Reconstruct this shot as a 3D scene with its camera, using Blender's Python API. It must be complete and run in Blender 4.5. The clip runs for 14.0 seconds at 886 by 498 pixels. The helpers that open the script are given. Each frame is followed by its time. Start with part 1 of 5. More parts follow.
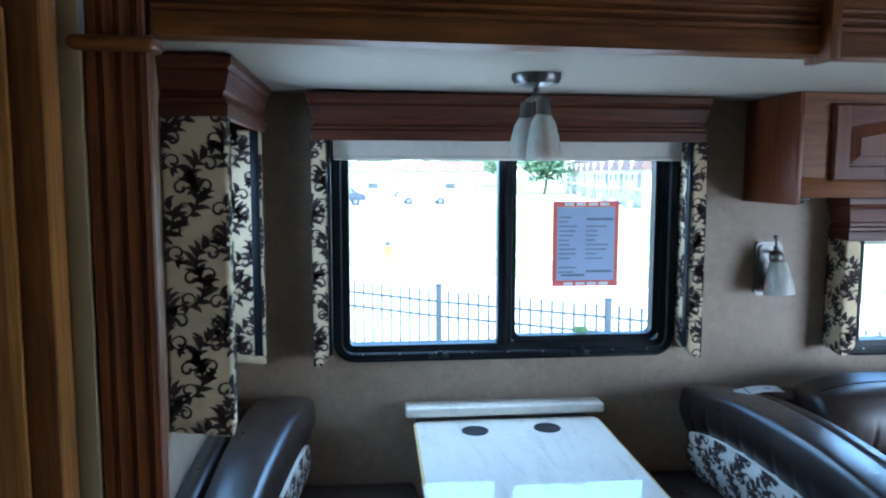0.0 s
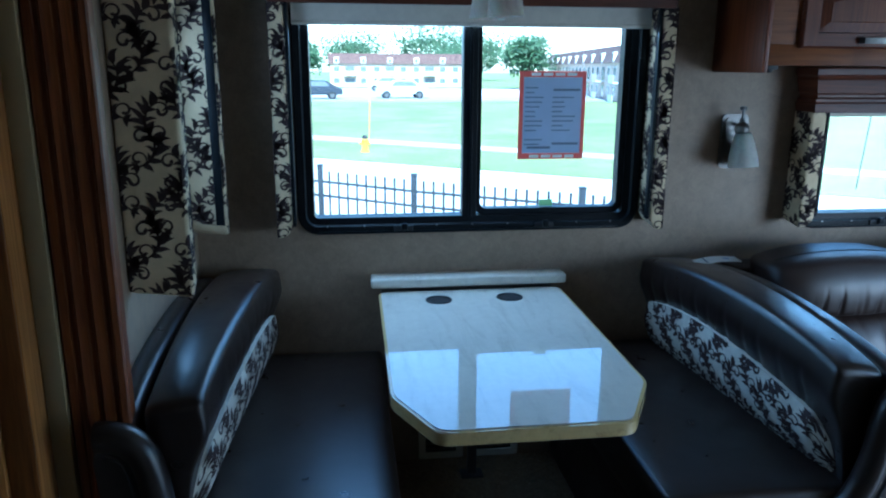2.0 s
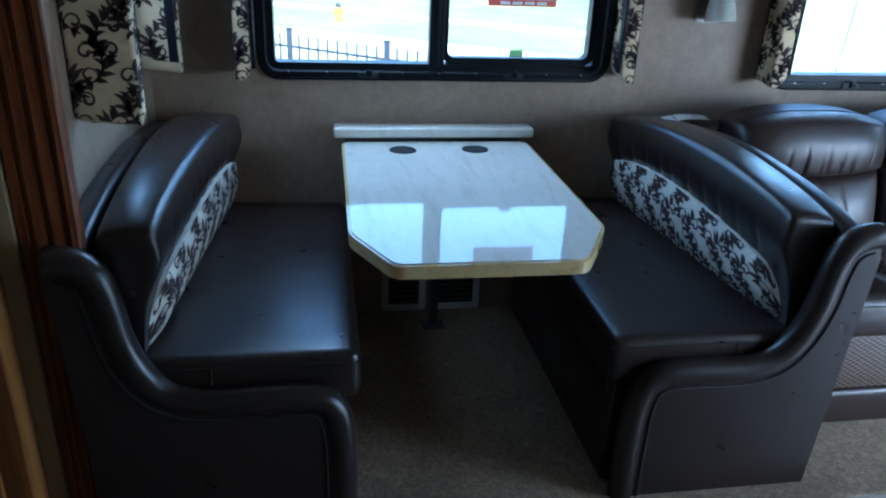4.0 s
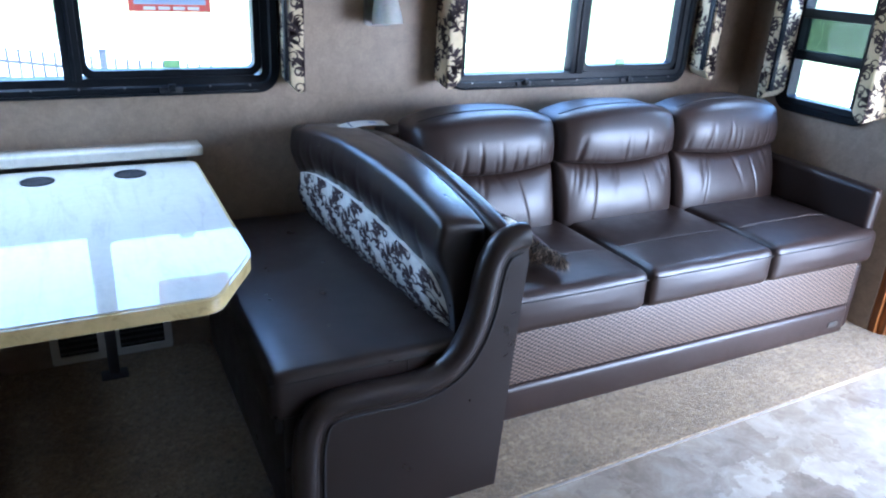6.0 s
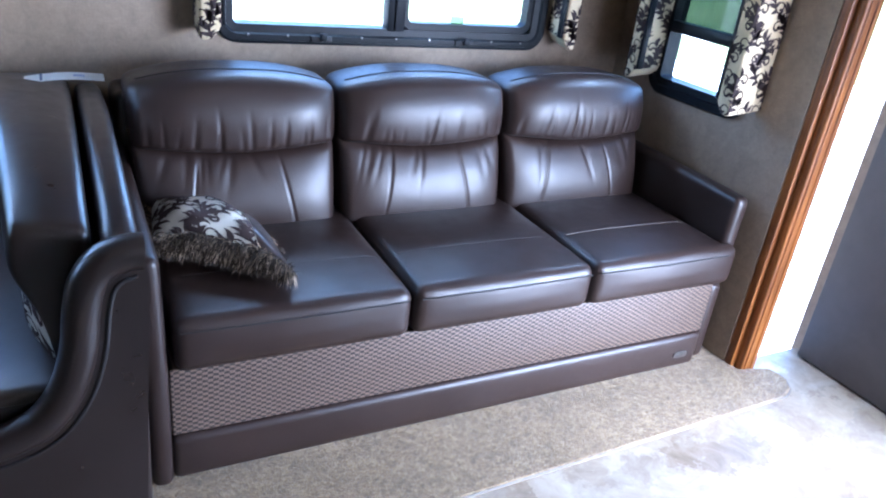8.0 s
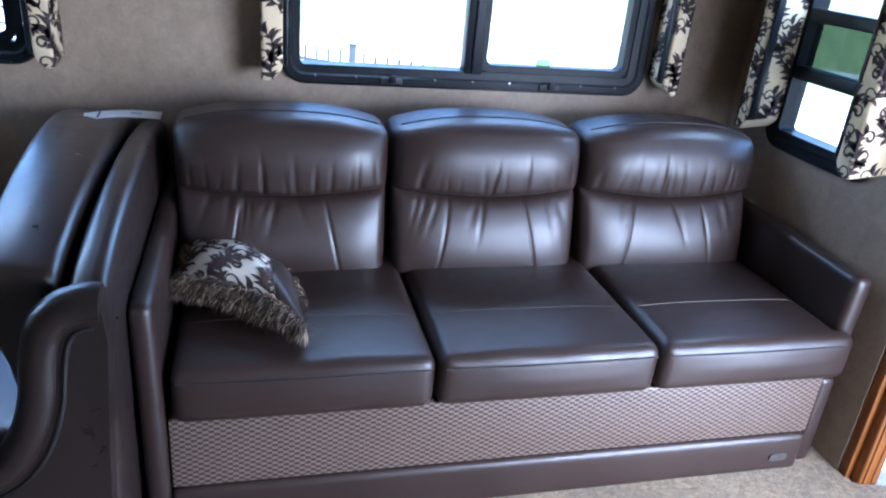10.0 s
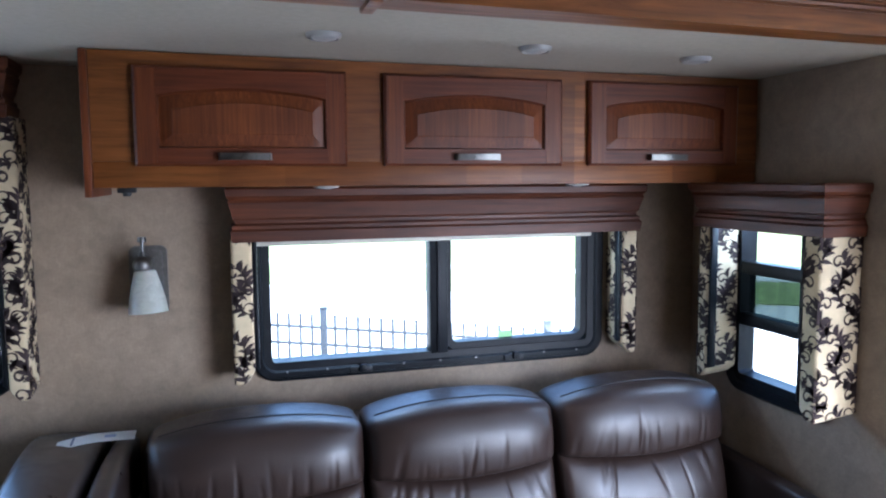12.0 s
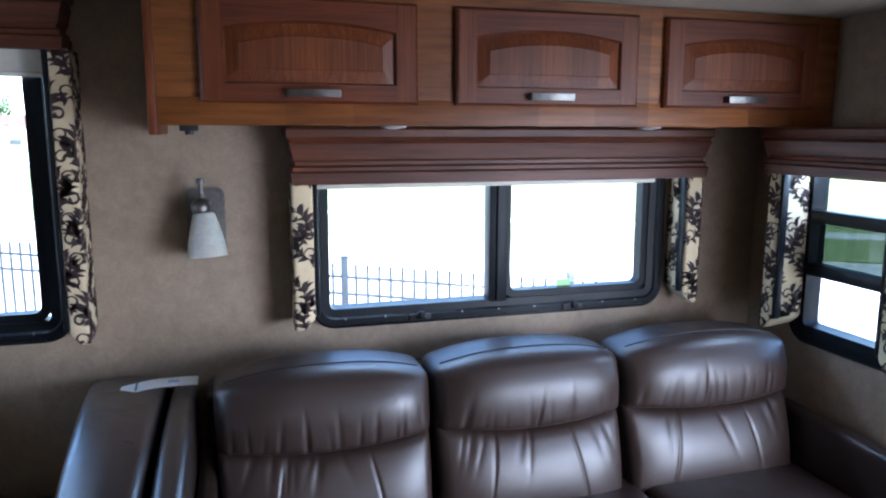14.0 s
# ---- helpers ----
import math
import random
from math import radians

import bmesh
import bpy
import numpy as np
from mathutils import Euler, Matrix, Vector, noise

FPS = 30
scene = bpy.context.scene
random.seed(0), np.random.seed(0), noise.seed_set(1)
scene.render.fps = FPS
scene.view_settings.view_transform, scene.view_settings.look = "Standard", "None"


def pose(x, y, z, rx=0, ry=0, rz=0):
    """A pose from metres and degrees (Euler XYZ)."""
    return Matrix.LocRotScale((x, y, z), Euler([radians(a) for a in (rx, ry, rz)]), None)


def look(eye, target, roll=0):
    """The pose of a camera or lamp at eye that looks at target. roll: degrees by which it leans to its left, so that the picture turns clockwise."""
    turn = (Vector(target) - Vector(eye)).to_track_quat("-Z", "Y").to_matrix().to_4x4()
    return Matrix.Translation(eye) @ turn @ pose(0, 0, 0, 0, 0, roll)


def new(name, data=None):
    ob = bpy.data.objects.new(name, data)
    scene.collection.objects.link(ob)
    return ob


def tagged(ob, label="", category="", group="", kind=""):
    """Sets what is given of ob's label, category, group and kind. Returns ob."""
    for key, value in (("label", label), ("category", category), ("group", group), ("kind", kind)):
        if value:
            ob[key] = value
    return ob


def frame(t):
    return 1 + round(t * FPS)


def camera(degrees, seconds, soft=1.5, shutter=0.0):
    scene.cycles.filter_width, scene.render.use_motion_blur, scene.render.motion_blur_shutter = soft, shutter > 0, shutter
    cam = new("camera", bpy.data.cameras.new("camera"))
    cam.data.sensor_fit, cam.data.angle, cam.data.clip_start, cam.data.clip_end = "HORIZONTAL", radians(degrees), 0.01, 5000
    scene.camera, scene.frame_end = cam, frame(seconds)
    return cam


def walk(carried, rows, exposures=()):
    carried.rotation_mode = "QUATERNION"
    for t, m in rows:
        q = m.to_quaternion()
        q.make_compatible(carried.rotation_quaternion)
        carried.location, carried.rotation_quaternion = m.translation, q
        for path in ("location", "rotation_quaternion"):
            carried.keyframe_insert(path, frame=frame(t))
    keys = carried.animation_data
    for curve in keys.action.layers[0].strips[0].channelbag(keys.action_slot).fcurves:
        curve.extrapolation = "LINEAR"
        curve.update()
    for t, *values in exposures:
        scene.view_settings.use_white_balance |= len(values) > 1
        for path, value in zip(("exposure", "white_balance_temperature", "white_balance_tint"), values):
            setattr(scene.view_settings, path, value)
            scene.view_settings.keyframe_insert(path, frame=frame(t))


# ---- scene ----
cam = camera(62.5, 14.0, soft=2.1)
PATH = [
    (0, (-0.05, 0.038, 1.602), (0.155, 2.017, 1.397), 0.1),
    (0.5, (-0.026, 0.013, 1.591), (0.169, 1.986, 1.332), -0.5),
    (1, (-0.016, 0.02, 1.571), (0.192, 1.981, 1.238), -1.0),
    (1.5, (-0.014, 0.028, 1.548), (0.232, 1.976, 1.172), -0.3),
    (2, (0.004, 0.027, 1.513), (0.259, 1.952, 1.031), 0.3),
    (2.5, (0.012, 0.02, 1.479), (0.291, 1.903, 0.867), 1.1),
    (2.7, (0.009, 0.024, 1.467), (0.3, 1.888, 0.805), 1.5),
    (4.8, (0.129, -0.007, 1.39), (0.484, 1.796, 0.6), 3.2),
    (5, (0.163, -0.013, 1.398), (0.579, 1.783, 0.622), 3.5),
    (5.5, (0.267, -0.009, 1.4), (0.944, 1.719, 0.655), 4.7),
    (6, (0.42, 0.085, 1.411), (1.284, 1.724, 0.656), 3.1),
    (6.5, (0.593, 0.164, 1.413), (1.596, 1.711, 0.638), 2.5),
    (7, (0.841, 0.196, 1.414), (1.871, 1.708, 0.606), 2.9),
    (7.2, (0.947, 0.2, 1.407), (1.96, 1.718, 0.587), 3.7),
    (9.3, (1.606, 0.333, 1.365), (2.234, 2.003, 0.461), 8.0),
    (9.5, (1.628, 0.33, 1.364), (2.209, 2.026, 0.478), 7.2),
    (10, (1.652, 0.325, 1.392), (2.148, 2.086, 0.584), 5.6),
    (10.5, (1.664, 0.327, 1.454), (2.14, 2.193, 0.913), 3.2),
    (11, (1.667, 0.32, 1.509), (2.147, 2.227, 1.147), 0.7),
    (11.5, (1.668, 0.303, 1.535), (2.202, 2.217, 1.305), -0.3),
    (12, (1.657, 0.301, 1.542), (2.231, 2.207, 1.352), -0.4),
    (12.5, (1.648, 0.311, 1.543), (2.266, 2.203, 1.343), -0.1),
    (13, (1.64, 0.317, 1.558), (2.258, 2.215, 1.43), -1.1),
    (13.5, (1.613, 0.353, 1.55), (2.199, 2.254, 1.345), -1.1),
    (14, (1.507, 0.419, 1.515), (2.063, 2.313, 1.194), 0.1),
]
EXPOSURES = [
    (0.0, 3.38, 4900, 4), (0.5, 3.0, 4800, 3), (1.0, 2.7, 4700, 1), (1.5, 2.6, 4600, -1), (2.7, 2.4, 4450, -4), (4.8, 3.5, 4950, 8),
    (7.0, 3.98, 5000, 14), (9.5, 3.84, 5030, 15), (11.0, 3.4, 5250, 14), (14.0, 3.4, 5420, 14),
]
walk(cam, [(t, look(eye, target, roll)) for t, eye, target, roll in PATH], EXPOSURES)

# ---------------------------------------------------------------- light
world = bpy.data.worlds.new("sky")
scene.world = world
world.use_nodes = True
wn = world.node_tree.nodes
sky = wn.new("ShaderNodeTexSky")
sky.sky_type = "NISHITA"
sky.sun_disc = False
sky.sun_elevation = radians(58)
sky.sun_rotation = radians(180)
sky.dust_density = 0.6
wn["Background"].inputs["Strength"].default_value = 0.15
world.node_tree.links.new(sky.outputs["Color"], wn["Background"].inputs["Color"])

sun_data = bpy.data.lights.new("sun", "SUN")
sun_data.energy = 3.6
sun_data.angle = radians(0.6)
sun_data.color = (1.0, 0.95, 0.88)
sun = new("sun", sun_data)
sun.matrix_world = look((0, -30, 48), (0, 0, 0))


# added area lamp inside the unseen entry doorway, aimed at sofa and floor
door_data = bpy.data.lights.new("doorway_fill", "AREA")
door_data.shape = "RECTANGLE"
door_data.size, door_data.size_y = 1.4, 1.4
door_data.energy = 5.9
door_data.spread = radians(100)
door_data.color = (0.93, 0.95, 1.0)
door_light = new("doorway_fill", door_data)
door_light.matrix_world = look((3.66, 0.20, 0.78), (2.98, 1.50, 0.08))


# added strip lamps, hidden behind the shades, boosting skylight from the two back windows
for x0, x1, z, power, name in ((-0.10, 1.00, 1.680, 1.4, "table_window_fill"), (1.81, 2.86, 1.415, 0.80, "sofa_window_fill")):
    strip = bpy.data.lights.new(name, "AREA")
    strip.shape = "RECTANGLE"
    strip.size, strip.size_y = x1 - x0, 0.05
    strip.energy = power
    strip.color = (0.66, 0.82, 1.0)
    strip_light = new(name, strip)
    strip_light.matrix_world = look(((x0 + x1) / 2, 2.662, z), ((x0 + x1) / 2, 1.95, 0.55))

# added area lamp in the dinette end window, brightening the panel and bench
end_strip = bpy.data.lights.new("end_window_fill", "AREA")
end_strip.shape = "RECTANGLE"
end_strip.size, end_strip.size_y = 0.34, 0.66
end_strip.energy = 0.6
end_strip.color = (0.66, 0.82, 1.0)
end_light = new("end_window_fill", end_strip)
end_light.matrix_world = look((-0.566, 2.11, 1.38), (0.4, 2.11, 1.10))

# added strip lamp high in the sofa end window, for sheen on the cushions
east_strip = bpy.data.lights.new("sofa_end_window_fill", "AREA")
east_strip.shape = "RECTANGLE"
east_strip.size, east_strip.size_y = 0.34, 0.05
east_strip.energy = 0.35
east_strip.color = (0.66, 0.82, 1.0)
east_light = new("sofa_end_window_fill", east_strip)
east_light.matrix_world = look((3.368, 2.16, 1.405), (2.55, 2.05, 0.50))


# ---------------------------------------------------------------- materials
class Nodes:
    """Short hand for building a node material."""

    def __init__(self, name):
        self.mat = bpy.data.materials.new(name)
        self.mat.use_nodes = True
        self.tree = self.mat.node_tree
        self.bsdf = self.tree.nodes["Principled BSDF"]
        self.coord = self.tree.nodes.new("ShaderNodeTexCoord").outputs["Object"]

    def link(self, a, b):
        self.tree.links.new(a, b)

    def node(self, kind, **values):
        n = self.tree.nodes.new(kind)
        for k, v in values.items():
            n.inputs[k].default_value = v
        return n

    def scaled(self, scale, rot=(0, 0, 0)):
        m = self.node("ShaderNodeMapping", Scale=scale, Rotation=rot)
        self.link(self.coord, m.inputs["Vector"])
        return m.outputs["Vector"]

    def noise(self, vector, scale, detail=4.0, rough=0.55, distortion=0.0):
        n = self.node("ShaderNodeTexNoise", Scale=scale, Detail=detail, Roughness=rough, Distortion=distortion)
        self.link(vector, n.inputs["Vector"])
        return n.outputs["Fac"]

    def ramp(self, fac, stops):
        r = self.tree.nodes.new("ShaderNodeValToRGB")
        el = r.color_ramp.elements
        while len(el) < len(stops):
            el.new(0.5)
        for e, (p, c) in zip(el, stops):
            e.position, e.color = p, (*c, 1) if len(c) == 3 else c
        self.link(fac, r.inputs["Fac"])
        return r.outputs["Color"]

    def mix(self, fac, a, b, mode="MIX"):
        m = self.tree.nodes.new("ShaderNodeMix")
        m.data_type, m.blend_type = "RGBA", mode
        for sock, val in ((m.inputs[0], fac), (m.inputs[6], a), (m.inputs[7], b)):
            if isinstance(val, (int, float)):
                sock.default_value = val
            elif isinstance(val, tuple):
                sock.default_value = (*val, 1)
            else:
                self.link(val, sock)
        return m.outputs[2]

    def bump(self, height, strength, distance=0.002):
        b = self.node("ShaderNodeBump", Strength=strength, Distance=distance)
        self.link(height, b.inputs["Height"])
        self.link(b.outputs["Normal"], self.bsdf.inputs["Normal"])

    def colour(self, c):
        if isinstance(c, tuple):
            self.bsdf.inputs["Base Color"].default_value = (*c, 1)
        else:
            self.link(c, self.bsdf.inputs["Base Color"])

    def rough(self, r):
        if isinstance(r, (int, float)):
            self.bsdf.inputs["Roughness"].default_value = r
        else:
            self.link(r, self.bsdf.inputs["Roughness"])


def grey(a):
    return (a, a, a)


def m_leather(name, base, rough=0.36, spec=0.6, coat=0.12):
    n = Nodes(name)
    big = n.noise(n.coord, 3.0, 3)
    n.colour(n.ramp(big, [(0.3, tuple(c * 0.82 for c in base)), (0.7, tuple(c * 1.15 for c in base))]))
    pebble = n.node("ShaderNodeTexVoronoi", Scale=330.0)
    n.link(n.coord, pebble.inputs["Vector"])
    fine = n.noise(n.coord, 420, 3, 0.6)
    mid = n.noise(n.coord, 26, 3, 0.5)
    pull = n.noise(n.coord, 9, 3, 0.5)
    n.rough(n.ramp(n.mix(0.5, mid, pull), [(0.3, grey(rough - 0.07)), (0.7, grey(rough + 0.09))]))
    n.bsdf.inputs["Specular IOR Level"].default_value = spec
    n.bsdf.inputs["Coat Weight"].default_value = coat
    n.bsdf.inputs["Coat Roughness"].default_value = 0.20
    grain = n.mix(0.45, n.mix(0.5, fine, pebble.outputs["Distance"]), mid)
    n.bump(n.mix(0.35, grain, pull), 0.45, 0.0026)
    return n.mat


def m_wood(name, dark, light, along, rough=0.38, stave=0.0, across=(1, 0, 0), fine=26.0):
    """Stained wood with grain that runs along one axis, and staves of differing tone."""
    n = Nodes(name)
    s = [fine, fine, fine]
    s["xyz".index(along)] = 1.6
    v = n.scaled(s)
    g = n.noise(v, 2.2, 6, 0.62, 0.5)
    col = n.ramp(g, [(0.32, dark), (0.52, tuple((a + b) / 2 for a, b in zip(dark, light))), (0.7, light)])
    if stave:
        sep = n.node("ShaderNodeVectorMath")
        sep.operation = "DOT_PRODUCT"
        n.link(n.coord, sep.inputs[0])
        sep.inputs[1].default_value = tuple(a / stave for a in across)
        fl = n.node("ShaderNodeMath")
        fl.operation = "FLOOR"
        n.link(sep.outputs["Value"], fl.inputs[0])
        wnz = n.tree.nodes.new("ShaderNodeTexWhiteNoise")
        wnz.noise_dimensions = "1D"
        n.link(fl.outputs[0], wnz.inputs["W"])
        col = n.mix(1.0, col, n.ramp(wnz.outputs["Value"], [(0, (0.72, 0.66, 0.64)), (0.7, (1.06, 1.06, 1.05)), (1, (1.28, 1.32, 1.30))]), "MULTIPLY")
    cloud = n.noise(n.coord, 4.0, 3)
    col = n.mix(1.0, col, n.ramp(cloud, [(0.3, grey(0.82)), (0.7, grey(1.12))]), "MULTIPLY")
    n.colour(col)
    n.rough(n.ramp(g, [(0.3, grey(rough + 0.1)), (0.7, grey(rough))]))
    n.bsdf.inputs["Specular IOR Level"].default_value = 0.32
    n.bump(g, 0.22, 0.0012)
    return n.mat


def m_plain(name, base, rough=0.5, metal=0.0, vary=0.12, scale=9.0, grain=0.0, grain_scale=300):
    n = Nodes(name)
    f = n.noise(n.coord, scale, 5)
    n.colour(n.ramp(f, [(0.3, tuple(c * (1 - vary) for c in base)), (0.7, tuple(min(1, c * (1 + vary)) for c in base))]))
    n.rough(n.ramp(n.noise(n.coord, scale * 3, 3), [(0.3, grey(max(0.03, rough - 0.06))), (0.7, grey(min(1, rough + 0.06)))]))
    n.bsdf.inputs["Metallic"].default_value = metal
    if grain:
        n.bump(n.noise(n.coord, grain_scale, 3), grain, 0.001)
    return n.mat


def m_wallcloth(name, base):
    """Mottled vinyl wall covering with a fine, faint linen weave."""
    n = Nodes(name)
    blot = n.noise(n.coord, 22, 7, 0.7, 0.4)
    cloud = n.noise(n.coord, 3.5, 4, 0.6)
    weave = n.mix(0.5, n.noise(n.scaled((520, 520, 60)), 1.0, 3), n.noise(n.scaled((60, 60, 520)), 1.0, 3))
    col = n.ramp(blot, [(0.3, tuple(c * 0.80 for c in base)), (0.5, base), (0.7, tuple(c * 1.20 for c in base))])
    col = n.mix(0.35, col, n.ramp(weave, [(0.35, grey(0.70)), (0.65, grey(1.25))]), "MULTIPLY")
    col = n.mix(0.5, col, n.ramp(cloud, [(0.3, (0.90, 0.88, 0.84)), (0.7, (1.06, 1.06, 1.06))]), "MULTIPLY")
    n.colour(col)
    n.rough(n.ramp(blot, [(0.3, grey(0.52)), (0.7, grey(0.66))]))
    n.bump(n.mix(0.4, weave, blot), 0.22, 0.0010)
    return n.mat


def m_carpet(name):
    n = Nodes(name)
    tuft = n.noise(n.coord, 240, 4, 0.8, 0.6)
    clump = n.noise(n.coord, 60, 6, 0.75, 0.8)
    soil = n.noise(n.coord, 5, 5, 0.65)
    col = n.ramp(n.mix(0.55, tuft, clump), [(0.38, (0.080, 0.046, 0.018)), (0.50, (0.255, 0.172, 0.083)), (0.62, (0.47, 0.345, 0.188))])
    col = n.mix(1.0, col, n.ramp(soil, [(0.3, grey(0.68)), (0.7, grey(1.12))]), "MULTIPLY")
    n.colour(col)
    n.rough(0.95)
    n.bsdf.inputs["Sheen Weight"].default_value = 0.2
    n.bump(n.mix(0.5, tuft, clump), 1.0, 0.012)
    return n.mat


def m_vinyl(name):
    """Printed sheet flooring: overlapping stone-like flakes in grey, tan and white."""
    n = Nodes(name)
    warp = n.node("ShaderNodeTexNoise", Scale=6.0, Detail=6.0, Roughness=0.7)
    n.link(n.coord, warp.inputs["Vector"])
    vor = n.node("ShaderNodeTexVoronoi", Scale=5.5, Randomness=1.0)
    n.link(n.mix(0.22, n.scaled((1.0, 1.5, 1.0), (0, 0, 0.6)), warp.outputs["Color"], "LINEAR_LIGHT"), vor.inputs["Vector"])
    bw = n.node("ShaderNodeRGBToBW")
    n.link(vor.outputs["Color"], bw.inputs[0])
    patch = n.ramp(bw.outputs[0], [(0.15, (0.125, 0.088, 0.054)), (0.4, (0.29, 0.235, 0.165)), (0.6, (0.20, 0.168, 0.132)), (0.85, (0.42, 0.36, 0.28))])
    cloud = n.noise(n.coord, 11, 7, 0.7, 0.6)
    col = n.mix(0.5, patch, n.ramp(cloud, [(0.3, (0.115, 0.082, 0.052)), (0.5, (0.28, 0.228, 0.168)), (0.7, (0.44, 0.40, 0.33))]))
    n.colour(col)
    n.rough(n.ramp(cloud, [(0.3, grey(0.32)), (0.7, grey(0.45))]))
    n.bump(cloud, 0.15, 0.002)
    return n.mat


def m_laminate(name, base, streak):
    """White-washed laminate with faint grey streaks along y."""
    n = Nodes(name)
    g = n.noise(n.scaled((14, 2.2, 14)), 1.6, 6, 0.65, 0.8)
    h = n.noise(n.coord, 30, 4, 0.6, 1.0)
    col = n.ramp(g, [(0.34, streak), (0.46, base), (0.7, tuple(min(1, c * 1.08) for c in base))])
    col = n.mix(0.35, col, n.ramp(h, [(0.3, streak), (0.6, base)]))
    n.colour(col)
    n.rough(n.ramp(h, [(0.3, grey(0.035)), (0.7, grey(0.06))]))
    n.bsdf.inputs["Specular IOR Level"].default_value = 1.0
    return n.mat


def m_weave(name, base):
    """Coarse basket weave: two sets of strands in turn on top."""
    n = Nodes(name)
    a = n.node("ShaderNodeTexChecker", Scale=1.0)
    a.inputs["Color1"].default_value, a.inputs["Color2"].default_value = (1, 1, 1, 1), (0, 0, 0, 1)
    sc = n.scaled((78, 1.0, 135))
    off = n.node("ShaderNodeVectorMath")
    off.operation = "ADD"
    off.inputs[1].default_value = (0, 0.5, 0)
    n.link(sc, off.inputs[0])
    n.link(off.outputs[0], a.inputs["Vector"])
    f = n.noise(n.coord, 160, 3)
    soft = n.mix(0.3, a.outputs["Color"], f)
    n.colour(n.ramp(soft, [(0.15, tuple(c * 0.22 for c in base)), (0.85, tuple(c * 1.6 for c in base))]))
    n.rough(0.36)
    n.bump(soft, 0.8, 0.003)
    return n.mat


def m_glass(name, tint=(1, 1, 1), rough=0.0):
    """A thin flat pane: clear transmission with a slight mirror-like gloss."""
    n = Nodes(name)
    out = n.tree.nodes["Material Output"]
    clear = n.tree.nodes.new("ShaderNodeBsdfTransparent")
    clear.inputs["Color"].default_value = (*tint, 1)
    gloss = n.node("ShaderNodeBsdfGlossy", Roughness=max(rough, 0.01))
    mx = n.tree.nodes.new("ShaderNodeMixShader")
    mx.inputs[0].default_value = 0.02
    n.link(clear.outputs[0], mx.inputs[1])
    n.link(gloss.outputs[0], mx.inputs[2])
    n.link(mx.outputs[0], out.inputs["Surface"])
    return n.mat


def m_frosted(name):
    n = Nodes(name)
    f = n.noise(n.coord, 30, 4, 0.6, 1.2)
    n.colour(n.ramp(f, [(0.35, (0.54, 0.52, 0.47)), (0.65, (0.70, 0.675, 0.62))]))
    n.rough(0.35)
    n.bsdf.inputs["Transmission Weight"].default_value = 0.35
    n.bsdf.inputs["Subsurface Weight"].default_value = 0.15
    return n.mat


def m_leaf(name, a, b):
    n = Nodes(name)
    info = n.tree.nodes.new("ShaderNodeNewGeometry")
    n.colour(n.ramp(info.outputs["Random Per Island"], [(0, a), (1, b)]))
    n.rough(0.6)
    return n.mat


def m_grass(name):
    n = Nodes(name)
    f = n.noise(n.coord, 0.35, 6, 0.7)
    g = n.noise(n.coord, 9.0, 5, 0.7)
    n.colour(n.ramp(n.mix(0.5, f, g), [(0.36, (0.075, 0.105, 0.028)), (0.5, (0.13, 0.165, 0.05)), (0.64, (0.21, 0.225, 0.09))]))
    n.rough(0.9)
    n.bump(g, 0.8, 0.05)
    return n.mat


LEATHER = m_leather("brown_leather", (0.018, 0.0108, 0.0086), 0.325, 0.58, 0.14)
LEATHER_SOFA = m_leather("sofa_leather", (0.024, 0.0140, 0.0108), 0.39, 0.40, 0.06)
WALL = m_wallcloth("taupe_wall_covering", (0.262, 0.194, 0.134))
CEIL = m_plain("ceiling_panel", (0.43, 0.385, 0.305), 0.8, vary=0.05, scale=60, grain=0.4, grain_scale=160)
CHERRY_X = m_wood("cherry_wood_level", (0.10, 0.030, 0.007), (0.27, 0.095, 0.019), "x")
CHERRY_Y = m_wood("cherry_wood_deep", (0.10, 0.030, 0.007), (0.27, 0.095, 0.019), "y")
CHERRY_Z = m_wood("cherry_wood_upright", (0.10, 0.030, 0.007), (0.27, 0.095, 0.019), "z")
DOOR_WOOD = m_wood("cherry_door_frame", (0.062, 0.0125, 0.004), (0.140, 0.033, 0.009), "x", fine=45.0)
DOOR_STILE = m_wood("cherry_door_stile", (0.074, 0.0165, 0.005), (0.165, 0.043, 0.011), "z", fine=45.0)
PANEL_WOOD = m_wood("cherry_door_panel", (0.082, 0.019, 0.005), (0.165, 0.045, 0.011), "z", stave=0.085, fine=55.0)
FACE_WOOD = m_wood("cherry_face_frame", (0.12, 0.037, 0.008), (0.25, 0.088, 0.020), "x", stave=0.17)
VALANCE = m_wood("valance_wood", (0.042, 0.0115, 0.005), (0.108, 0.031, 0.012), "x", 0.42)
VALANCE_Y = m_wood("valance_wood_deep", (0.042, 0.0115, 0.005), (0.108, 0.031, 0.012), "y", 0.42)
PANEL_BROWN = m_wood("pantry_panel_wood", (0.21, 0.082, 0.016), (0.40, 0.172, 0.042), "z", 0.45, stave=0.19, fine=60.0)
CASING = m_wood("cherry_casing", (0.085, 0.021, 0.006), (0.22, 0.066, 0.015), "z", fine=40.0)
CREAM = m_plain("cream_fabric", (0.60, 0.48, 0.30), 0.85, vary=0.08, scale=30, grain=0.5, grain_scale=900)
# the same cream cloth, whitened to put cooler, brighter light into its colour
CREAM_LIT = m_plain("cream_fabric_lit", (0.70, 0.67, 0.58), 0.85, vary=0.08, scale=30, grain=0.5, grain_scale=900)
MOTIF = m_plain("brown_scroll_print", (0.045, 0.027, 0.025), 0.8, vary=0.25, scale=60, grain=0.4, grain_scale=900)
BLACK = m_plain("black_window_frame", (0.006, 0.007, 0.009), 0.42, vary=0.2, scale=30)
